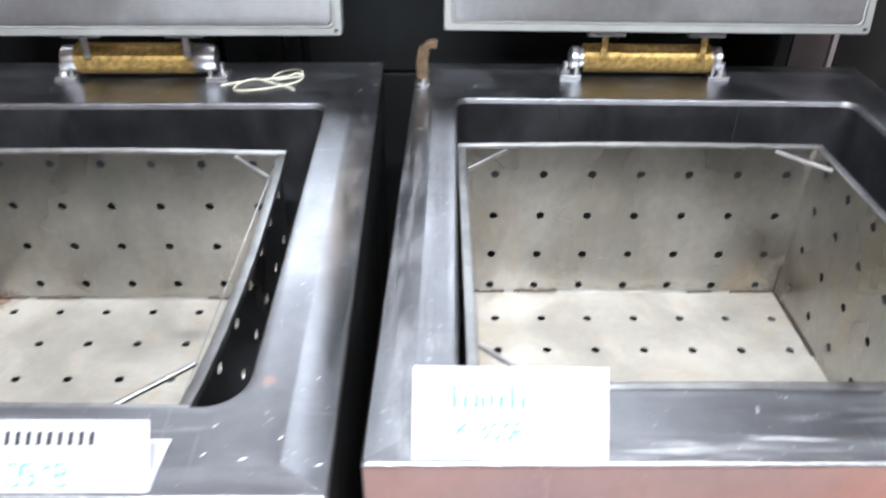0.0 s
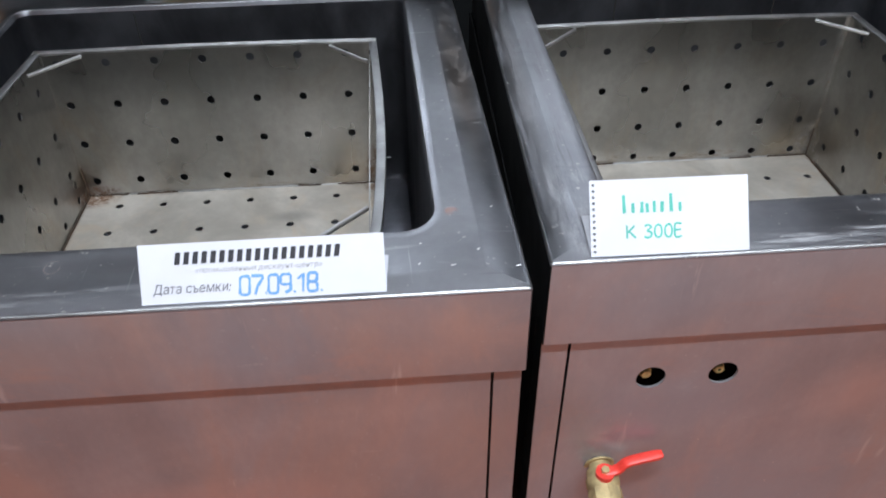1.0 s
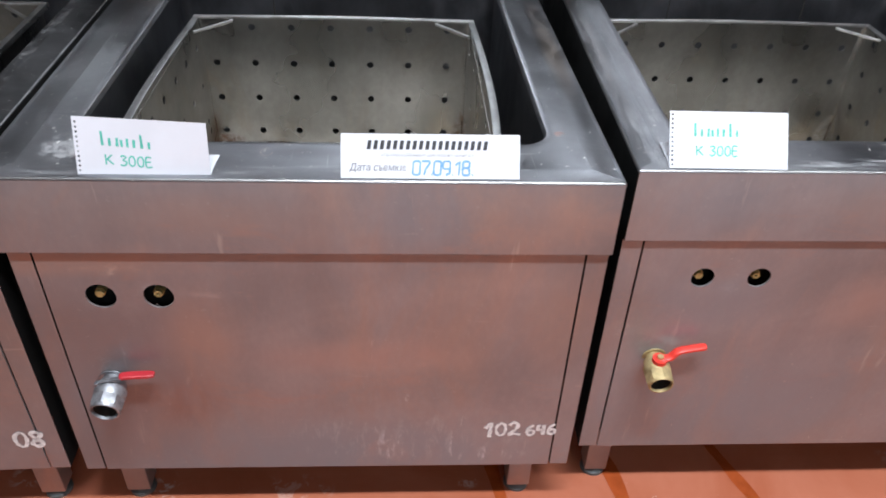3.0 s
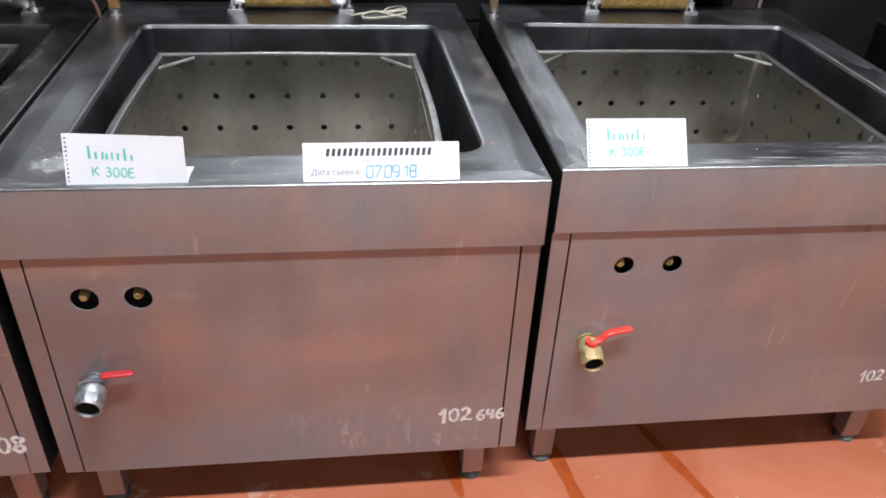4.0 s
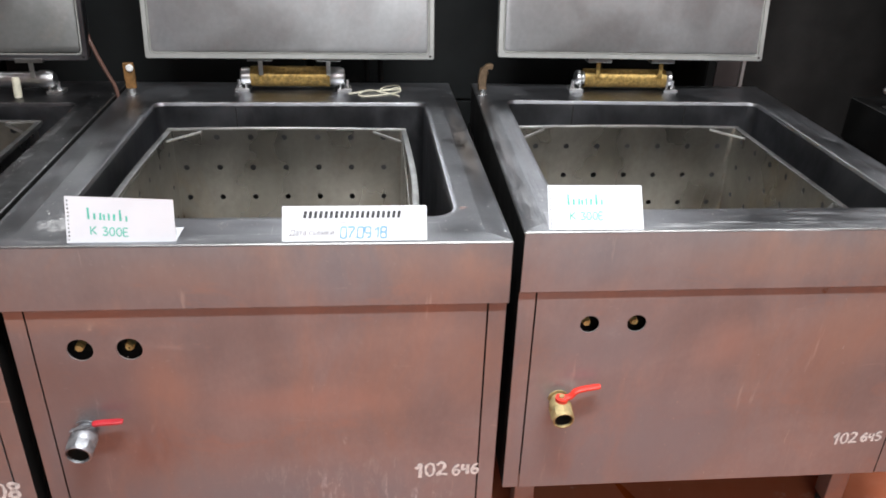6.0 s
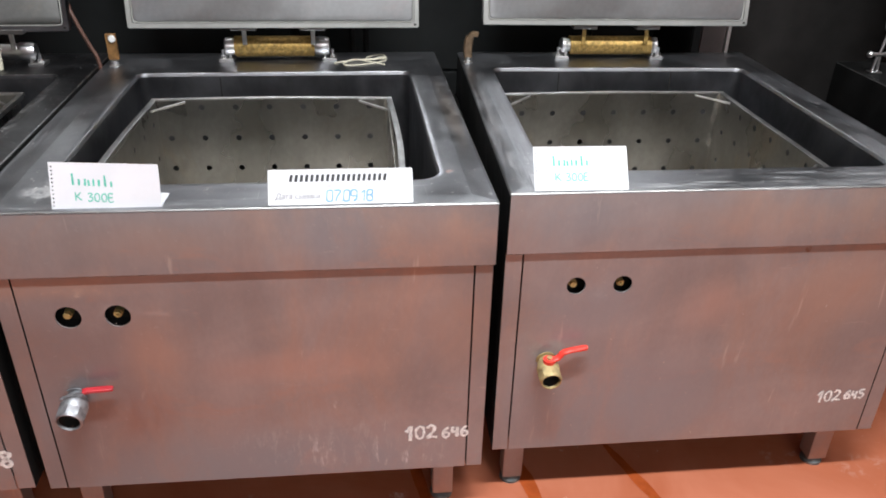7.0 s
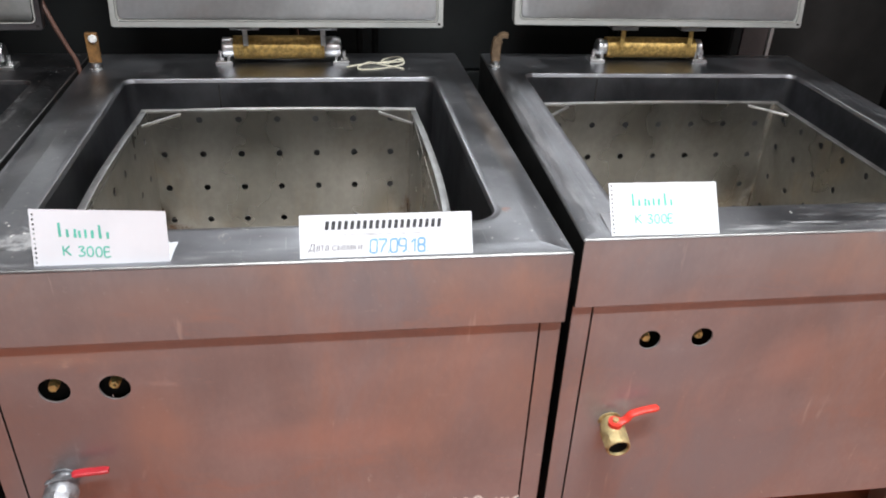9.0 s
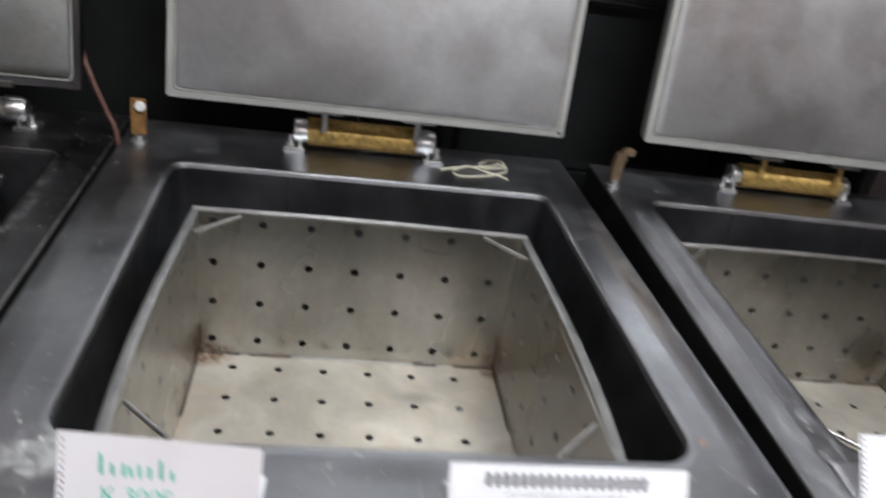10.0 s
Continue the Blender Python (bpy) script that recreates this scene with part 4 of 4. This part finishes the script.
# lid panel dimmed by colour; frame in well steel for its dark gap
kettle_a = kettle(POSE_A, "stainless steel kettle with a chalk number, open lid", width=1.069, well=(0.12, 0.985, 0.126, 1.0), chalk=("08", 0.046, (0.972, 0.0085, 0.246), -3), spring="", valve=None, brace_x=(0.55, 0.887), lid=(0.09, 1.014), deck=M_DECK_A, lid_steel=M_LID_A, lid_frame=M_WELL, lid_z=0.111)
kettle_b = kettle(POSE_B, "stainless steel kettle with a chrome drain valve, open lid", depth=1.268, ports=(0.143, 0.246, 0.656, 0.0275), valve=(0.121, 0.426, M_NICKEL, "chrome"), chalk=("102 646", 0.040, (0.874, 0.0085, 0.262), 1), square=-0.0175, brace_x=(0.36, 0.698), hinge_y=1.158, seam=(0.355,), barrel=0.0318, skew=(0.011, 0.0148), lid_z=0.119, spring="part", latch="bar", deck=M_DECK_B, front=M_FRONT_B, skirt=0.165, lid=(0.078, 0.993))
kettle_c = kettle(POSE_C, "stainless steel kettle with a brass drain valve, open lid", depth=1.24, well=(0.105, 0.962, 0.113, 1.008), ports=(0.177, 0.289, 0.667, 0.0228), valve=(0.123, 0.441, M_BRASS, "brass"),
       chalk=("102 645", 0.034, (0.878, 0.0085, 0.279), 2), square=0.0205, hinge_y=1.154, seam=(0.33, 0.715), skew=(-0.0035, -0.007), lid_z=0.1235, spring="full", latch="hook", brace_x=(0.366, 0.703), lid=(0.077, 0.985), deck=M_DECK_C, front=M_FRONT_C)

KETTLES = (kettle_a, kettle_b, kettle_c)

cols_b = [0.197 + 0.1013 * i for i in range(7)]
SIDE_COLS = [0.808 - 0.1 * i for i in range(7)]
FLOOR_ROWS = [0.816 - 0.106 * i for i in range(6)]
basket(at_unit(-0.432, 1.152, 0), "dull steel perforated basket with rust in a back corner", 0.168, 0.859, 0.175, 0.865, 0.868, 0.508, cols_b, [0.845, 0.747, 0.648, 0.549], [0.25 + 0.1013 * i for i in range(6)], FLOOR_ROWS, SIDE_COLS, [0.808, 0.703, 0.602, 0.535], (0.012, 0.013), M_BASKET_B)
basket(at_unit(0.660, 1.196, 0), "dull steel perforated basket hung in the kettle", 0.140, 0.862, 0.175, 0.868, 0.863, 0.496, [0.204 + 0.1017 * i for i in range(7)], [0.80, 0.70, 0.60, 0.511], [0.211 + 0.1017 * i for i in range(7)], [0.77 - 0.106 * i for i in range(6)], SIDE_COLS, [0.833, 0.748, 0.652, 0.553])
basket(POSE_A, "dull steel perforated basket hung in the kettle", 0.16, 0.875, 0.175, 0.93, 0.872, 0.508, cols_b, [0.845, 0.747, 0.648, 0.549], [0.25 + 0.1013 * i for i in range(6)], FLOOR_ROWS, SIDE_COLS, [0.808, 0.703, 0.602, 0.535])


# ---- behind the row ----
def back_cabinet(x0, x1, y, height, mat, label, rail):
    c = thing("cabinet", pose(x0, y, 0), label, "cabinet", "cabinets behind the kettles")
    w = x1 - x0
    part("body", slab(0.002, w - 0.002, 0.02, 0.6, 0.06, height, 0.004), mat, c)
    part("plinth", slab(0.03, w - 0.03, 0.06, 0.56, 0.0, 0.0595), M_BLACK, c)
    for z0, z1 in ((0.08, 0.72), (0.73, height - 0.02)):
        part("door", slab(0.012, w - 0.012, 0.0, 0.0195, z0, z1, 0.003), mat, c)
    if rail:
        bm = bmesh.new()
        rod(bm, (0.08, -0.035, rail), (w - 0.08, -0.035, rail), 0.010, 12)
        for x in (0.12, w - 0.12):
            rod(bm, (x, -0.035, rail), (x, 0.0, rail), 0.006, 8)
        part("rail", bm, M_SIDE, c, "dull metal rail", True)


for x0, x1, rail in ((-2.3, -1.12, 0), (-1.1, 0.08, 0), (0.1, 1.28, 1.275), (1.30, 1.585, 0)):
    back_cabinet(x0, x1, 2.86, 1.9, M_DARKWALL, "black steel cabinet standing behind the kettles", rail)
back_cabinet(2.42, 3.6, 2.86, 1.9, M_DARKWALL, "black steel cabinet standing behind the kettles", 0)
brown = thing("tall_cabinet", pose(1.615, 2.56, 0), "dark brown metal cabinet with a pale edge strip", "cabinet")
part("body", slab(0.0, 0.80, 0.02, 0.6, 0.0, 1.95, 0.004), M_BROWNPANEL, brown)
part("side_strip", slab(0.0, 0.030, 0.0, 0.0195, 0.02, 1.93, 0.002), M_BLACK, brown)
part("door", slab(0.034, 0.128, 0.0, 0.0195, 0.02, 1.93, 0.002), M_BROWNLIGHT, brown)
part("edge_strip", slab(0.132, 0.146, -0.006, 0.0195, 0.02, 1.93, 0.002), M_EDGE, brown, "pale edge strip")
part("door", slab(0.150, 0.798, 0.0, 0.0195, 0.02, 1.93, 0.002), M_BROWNPANEL, brown)
for px in (0.318, 0.372):
    bm = bmesh.new()
    rod(bm, (px, 2.74, 0.0), (px, 2.74, 1.02), 0.012, 14)
    lathe(bm, (px, 2.74, 1.02), (0, 0, 1), [(0, 0.012), (0.0, 0.018), (0.02, 0.018), (0.024, 0.0)], 14)
    tagged(part("pipe", bm, M_SIDE, None, "", True), "dark grey upright pipe behind the kettle", "pipe", "upright pipes")

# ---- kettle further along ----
# its deck and sides carry the shade in their colour
kettle(at_unit(2.02, 1.17, -1.0), "stainless steel kettle at the row's end, deck and sides painted dark for shade", depth=1.115, well=(0.108, 0.957, 0.126, 0.90), lid_y=0.985, hinge_y=1.03, lid=(0.085, 0.975), spring="", deck=M_SHADE, side=M_SHADE)
strut = thing("lid_strut", pose(2.082, 2.126, TOP - 0.0005), "chrome lid strut with ball joints", "strut")
bm = bmesh.new()
box(bm, -0.02, 0.02, -0.015, 0.015, 0, 0.004, 0.001)
rod(bm, (-0.008, 0, 0.004), (-0.002, 0, 0.052), 0.005, 10)
rod(bm, (0.010, 0, 0.004), (0.006, 0, 0.052), 0.005, 10)
part("foot", bm, M_CHROME, strut, "", True)
bm = bmesh.new()
rod(bm, (-0.028, 0, 0.060), (0.030, 0, 0.060), 0.006, 10)
ball(bm, (-0.030, 0, 0.060), 0.011)
ball(bm, (0.030, 0, 0.060), 0.011)
part("joint", bm, M_CHROME, strut, "", True)
bm = bmesh.new()
rod(bm, (0.004, 0, 0.066), (0.045, 0.01, 0.32), 0.005, 10)
ball(bm, (0.012, 0, 0.150), 0.010)
part("rod", bm, M_CHROME, strut, "", True)

# ---- cards on the decks ----
def card(m, width, height, label, category, punched, lean, back, twist=0.0):
    """A folded paper tent. Its own frame: x along the front fold's foot, y to the back, z up.
    Returns it with the map from (x, y, lift) on its face to a point."""
    c = thing("paper_card", m, label, category, "paper cards")
    dirn = Vector((0, math.sin(radians(lean)), math.cos(radians(lean))))
    nrm = Vector((0, -math.cos(radians(lean)), math.sin(radians(lean))))

    def on_face(x, y, lift):
        f = x * y / (width * height)
        return Vector((x, twist * f, -0.4 * abs(twist) * f)) + dirn * y + nrm * lift

    if punched:
        us, cu = grid_lines(0, width, (0.005,), 0.0035)
        us = us[:-1] + [width * f for f in (0.1, 0.2, 0.35, 0.5, 0.65, 0.8, 1.0)]
        vs, cv = grid_lines(0, height, [0.006 + 0.0079 * i for i in range(int((height - 0.008) / 0.0079) + 1)], 0.003)
        holes = {(cu[0], j): 0.0021 for j in cv}
    else:
        us, vs, holes = [width * i / 6 for i in range(7)], [height * i / 4 for i in range(5)], {}
    part("front_leaf", plate(us, vs, holes, 0.0005, lambda u, v, d: on_face(u, v, -d), 8), M_PAPER, c)

    # the folded foot lies on the deck behind the face
    def on_foot(u, v, d):
        return Vector((u + 0.004 * v, 0.0012 + back * v, 0.0008 + 0.0030 * min(1.0, back * v / 0.024) - d))

    part("foot_leaf", plate([width * i / 6 for i in range(7)], [i / 6 for i in range(7)], {}, 0.0005, on_foot), M_PAPER, c)
    return c, on_face


def pen_lines(lines, half, seed, rag=0.15):
    """Ribbons along lines of (x, y), as a pen leaves them."""
    rng = random.Random(seed)
    bm = bmesh.new()
    for n, line in enumerate(lines):
        pts = [Vector((*p, 0.0006 + 0.00004 * (n % 4))) for p in line]
        left, right = [], []
        for j, p in enumerate(pts):
            dd = (pts[min(j + 1, len(pts) - 1)] - pts[max(j - 1, 0)])
            dd.z = 0
            dd.normalize()
            n2 = Vector((-dd.y, dd.x, 0)) * half * rng.uniform(1 - rag, 1 + rag)
            left.append(bm.verts.new(p + n2))
            right.append(bm.verts.new(p - n2))
        for j in range(len(pts) - 1):
            bm.faces.new((left[j], right[j], right[j + 1], left[j + 1]))
    return bm


def mark(name, bm, mat, parent, on_face, label=""):
    for v in bm.verts:
        v.co = on_face(*v.co)
    return part(name, bm, mat, parent, label)


def soft_line(line, steps=5):
    return [(p.x, p.y) for p in curve_pts([(*q, 0) for q in line], steps)]


def straight(line, steps=4):
    return [(a[0] + (b[0] - a[0]) * i / steps, a[1] + (b[1] - a[1]) * i / steps) for a, b in zip(line, line[1:]) for i in range(steps)] + [line[-1]]


PEN = {
    "K": [[(0, 1), (.02, 0)], [(.62, .98), (.04, .45)], [(.16, .55), (.7, .02)]],
    "3": [[(.04, .9), (.3, 1), (.52, .82), (.24, .55), (.54, .38), (.46, .08), (.2, 0), (0, .12)]],
    "0": [[(.28, 1), (.06, .8), (.02, .3), (.22, 0), (.46, .12), (.54, .55), (.44, .92), (.26, 1)]],
    "E": [[(.5, 1), (.03, .98), (.02, .02), (.52, .03)], [(.03, .52), (.44, .54)]],
}
STAMP = {
    "0": [[(.12, 0), (0, .12), (.06, .9), (.18, 1), (.5, 1), (.6, .88), (.54, .1), (.42, 0), (.12, 0)]],
    "7": [[(0, 1), (.6, 1), (.62, .84), (.3, .42), (.16, 0)]],
    "9": [[(.54, .45), (.1, .45), (0, .56), (.04, .9), (.15, 1), (.5, 1), (.6, .9), (.54, .14), (.24, 0)]],
    "1": [[(.08, .70), (.42, 1), (.34, 0)]],
    "8": [[(.1, .52), (.02, .62), (.06, .92), (.15, 1), (.48, 1), (.56, .9), (.52, .6), (.44, .52), (.1, .52), (0, .42), (0, .1), (.1, 0), (.44, 0), (.54, .1), (.52, .42), (.44, .52)]],
    ".": [[(.02, 0), (.10, .05)]],
}


def model_card(m, label, width, height, lean, back, twist, text_y, rise=0.0):
    c, face = card(m, width, height, label, "card", True, lean, back, twist)
    y0, y1 = text_y
    # the maker's name as plain bars, tall and short
    for n, (x, h) in enumerate(((0.045, 1.0), (0.0565, 0.55), (0.068, 0.6), (0.0755, 0.5), (0.0845, 0.62), (0.0945, 0.58), (0.107, 1.0), (0.1185, 0.5))):
        y = y1 + rise * (x - 0.045)
        mark("name_bar", pen_lines([straight([(x, y), (x + 0.0006 * (n % 3 - 1), y + 0.0235 * h)])], 0.0021, n), M_TEAL, c, face)
    x = 0.0475
    for ch in "K 300E":
        if ch == " ":
            x += 0.0085
            continue
        h = 0.0168
        mark("writing_letter", pen_lines([soft_line([(x + u * h * 1.05, y0 + v * h + rise * (x - 0.045)) for u, v in ln]) if ch != "K" else straight([(x + u * h, y0 + v * h) for u, v in ln]) for ln in PEN[ch]], 0.00125, ch), M_TEAL, c, face, "green handwriting")
        x += 0.0135 if ch in "30" else 0.0145
    return c


# letters put together from bars: (bars, width)
BUILT = {
    "ъ": (((0.0, 0.13, 0.455, 0.53), (0.11, 0.19, 0, 0.53), (0.19, 0.42, 0, 0.075), (0.19, 0.42, 0.24, 0.315), (0.38, 0.46, 0.05, 0.27)), 0.46),
    "ы": (((0.05, 0.13, 0, 0.53), (0.13, 0.33, 0, 0.075), (0.13, 0.33, 0.24, 0.315), (0.29, 0.37, 0.05, 0.27), (0.47, 0.55, 0, 0.53)), 0.55),
    "й": (((0.18, 0.38, 0.60, 0.66),), 0.51),
}


def glyph(ch):
    c = bpy.data.curves.new("glyph", "FONT")
    c.body, c.resolution_u = ch, 3
    tmp = bpy.data.objects.new("glyph", c)
    scene.collection.objects.link(tmp)
    me = bpy.data.meshes.new_from_object(tmp.evaluated_get(bpy.context.evaluated_depsgraph_get()))
    bpy.data.objects.remove(tmp)
    return me


def date_card(m):
    c, face = card(m, 0.297, 0.0735, "white paper sign with black bars and a blue date", "sign", False, 33.0, 0.066)
    slant = 0.16

    def leaning(bm, y0):
        for v in bm.verts:
            v.co.x += slant * (v.co.y - y0)
        return bm

    # the firm's name as plain bars
    x, y0, y1 = 0.0425, 0.0478, 0.0625
    for i in range(19):
        bm = bmesh.new()
        box(bm, x, x + 0.0062, y0, y1, 0.0005, 0.0009)
        mark("name_bar", leaning(bm, y0), M_INK, c, face)
        x += 0.0107
    for name, text, size, mat, at, wide, label in (("slogan", "«промышленный дискаунт-центр»", 0.0092, M_GREYINK, (0.066, 0.0365), 0.1545, "small grey slogan"), ("caption", "Дата съемки:", 0.0165, M_SOFTINK, (0.014, 0.0125), 0.094, "black printed caption")):
        made, x = [], 0.0
        for ch in text:
            if ch == " ":
                x += 0.28
                continue
            bm = bmesh.new()
            for a0, a1, b0, b1 in BUILT.get(ch, ((), 0))[0]:
                box(bm, x + a0, x + a1, b0, b1, 0.0, 0.01)
            if ch in "ъы":
                wd = BUILT[ch][1]
            else:
                me = glyph({"й": "и"}.get(ch, ch))
                wd = max(v.co.x for v in me.vertices)
                me.transform(Matrix.Translation((x, 0, 0)))
                bm.from_mesh(me)
            x += wd + 0.055
            made.append(bm)
        for bm in made:
            for v in bm.verts:
                v.co = Vector((at[0] + v.co.x * wide / x + slant * v.co.y * size, at[1] + v.co.y * size, 0.0006 + v.co.z * 0.01))
            mark(name + "_letter", bm, mat, c, face, label)
    x, h = 0.1185, 0.0228
    for ch in "07.09.18.":
        mark("dot" if ch == "." else "digit", pen_lines([straight([(x + u * h * 0.94, 0.0062 + v * h) for u, v in ln], 3) for ln in STAMP[ch]], 0.00165, ch, 0.25), M_BLUE, c, face)
        x += 0.0042 if ch == "." else 0.0135 if ch == "1" else 0.0152
    return c


model_card(Matrix.Translation((-0.2695, 1.1645, TOP - 0.0024)) @ pose(0, 0, 0, 0, 0, 0.4), "white punched card with green writing on the kettle", 0.2125, 0.094, 19.0, 0.058, -0.012, (0.0165, 0.0485), -0.06)
model_card(Matrix.Translation((0.7185, 1.2040, TOP - 0.0024)) @ pose(0, 0, 0, 0, 0, -0.8), "white punched card with green writing beside limescale", 0.2095, 0.099, 36.0, 0.085, 0.0, (0.022, 0.055))
date_card(Matrix.Translation((0.1548, 1.1595, TOP - 0.0024)) @ pose(0, 0, 0, 0, 0, 0.1))

# ---- scuffs and flecks ----
def surface_marks(name, lines, half, m, mat, parent, label):
    """Thin raised residue along lines of (x, y) on the plane of m."""
    bm = pen_lines(lines, half, name + label, 0.4)
    bmesh.ops.transform(bm, matrix=m, verts=bm.verts)
    return part(name, bm, mat, parent, label)


for unit, ob in enumerate(KETTLES):
    rng = random.Random(40 + unit)
    front = pose(0, 0.0088, 0, 90, 0, 0)
    flecks = []
    for i in range(16):
        fx, fz = rng.uniform(0.08, 0.98), rng.uniform(0.19, 0.74)
        a = rng.uniform(-0.6, 0.6)
        ln = rng.choice((0.002, 0.003, 0.004, 0.010))
        flecks.append(straight([(fx, fz), (fx + ln * math.sin(a), fz + ln * math.cos(a))], 2))
    if unit == 1:
        flecks += [straight([(0.969, 0.372), (0.985, 0.41), (1.003, 0.443)], 3), straight([(0.736, 0.407), (0.79, 0.401), (0.829, 0.390)], 4), straight([(0.485, 0.714), (0.486, 0.718)], 2)]
    if unit == 2:
        flecks += [straight([(0.727, 0.30), (0.733, 0.345)], 3)]
    surface_marks("fleck", flecks, 0.0009, front, M_FLECK, ob, "small pale scratches and flecks")
drops = [(0.930, 0.080, 0.6), (0.926, 0.037, 0.9), (1.050, 0.022, 0.3), (1.036, 0.155, 0.5), (0.0806, 0.148, 1.4), (0.0966, 0.109, 1.2), (0.1135, 0.120, 1.0), (1.005, 0.060, 0.7), (0.968, 0.032, 0.2)]
for n, (dx, dy, turn) in enumerate(drops):
    ln = 0.004 + 0.0015 * (n % 3)
    surface_marks("dried_drop", [straight([(dx, dy), (dx + ln * math.cos(turn), dy + ln * math.sin(turn))], 3)], 0.0010, pose(0, 0, TOP - 0.0006), M_CHALK, KETTLES[1], "dried white drop")
ring = [(0.456 + 0.010 * math.cos(i * 0.33 + 1), 0.082 + 0.013 * math.sin(i * 0.33 + 1)) for i in range(17)]
surface_marks("dried_ring", [ring], 0.0004, pose(0, 0, TOP - 0.0018), M_FLECK, KETTLES[1], "dried water ring")

# ---- peg beside the hinge ----
bm = bmesh.new()
lathe(bm, (-0.771, 2.205, TOP - 0.004), (0.03, 0.05, 1), [(0, 0), (0, 0.0115), (0.02, 0.0125), (0.045, 0.0115), (0.056, 0.0125), (0.064, 0.010), (0.066, 0)], 14)
tagged(part("peg", bm, M_CORD, None, "", True), "pale plastic peg standing on the dark deck", "peg")

# ---- cord and cable ----
bm = bmesh.new()
zc = TOP + 0.0005
cord = curve_pts([(0.262, 2.262, zc), (0.300, 2.285, zc), (0.345, 2.300, zc), (0.395, 2.318, zc), (0.420, 2.340, zc), (0.432, 2.322, zc), (0.400, 2.296, zc + 0.004), (0.378, 2.300, zc), (0.368, 2.322, zc), (0.392, 2.345, zc + 0.004), (0.425, 2.345, zc + 0.006),
                  (0.436, 2.315, zc), (0.420, 2.280, zc), (0.360, 2.245, zc), (0.305, 2.235, zc), (0.295, 2.262, zc), (0.330, 2.290, zc + 0.005), (0.375, 2.280, zc), (0.405, 2.262, zc), (0.428, 2.240, zc)], 8)
sweep(bm, cord, 0.0021, 8)
tagged(part("cord", bm, M_CORD, None, "", True), "loose pale cord lying in loops on the deck", "cord")
bm = bmesh.new()
sweep(bm, curve_pts([(-0.56, 2.29, 1.30), (-0.555, 2.275, 1.12), (-0.535, 2.262, 1.05), (-0.505, 2.262, 0.97), (-0.487, 2.262, 0.92), (-0.480, 2.262, 0.80), (-0.481, 2.262, 0.70)], 8), 0.006, 10)
tagged(part("cable", bm, M_CABLE, None, "", True), "brown cable hanging from a lid between two kettles", "cable")

# ---- wet streaks on the floor ----
for x0, y0, x1, y1, wd in ((1.035, 1.40, 1.165, 1.05, 0.05), (0.765, 1.36, 0.81, 1.08, 0.055), (0.46, 1.40, 0.505, 1.15, 0.05)):
    bm = bmesh.new()
    n = 14
    left, right = [], []
    for i in range(n + 1):
        f = i / n
        c = Vector((x0 + (x1 - x0) * f, y0 + (y1 - y0) * f, 0))
        hw = wd / 2 * (0.75 + 0.4 * noise.noise(Vector((x0 * 9, f * 4, 1)))) * math.sin(math.pi * min(1, max(0.02, 0.01 + f * 0.98))) ** 0.4
        left.append(c + Vector((-hw, 0, 0.0012)))
        right.append(c + Vector((hw, 0, 0.0012)))
    lo = [bm.verts.new(p) for p in left]
    hi = [bm.verts.new(p) for p in right]
    for i in range(n):
        bm.faces.new((lo[i], lo[i + 1], hi[i + 1], hi[i]))
    bmesh.ops.recalc_face_normals(bm, faces=bm.faces)
    tagged(part("wet_streak", bm, M_WET), "dark wet streak running over the red floor", "water", "floor streaks", "stuff")
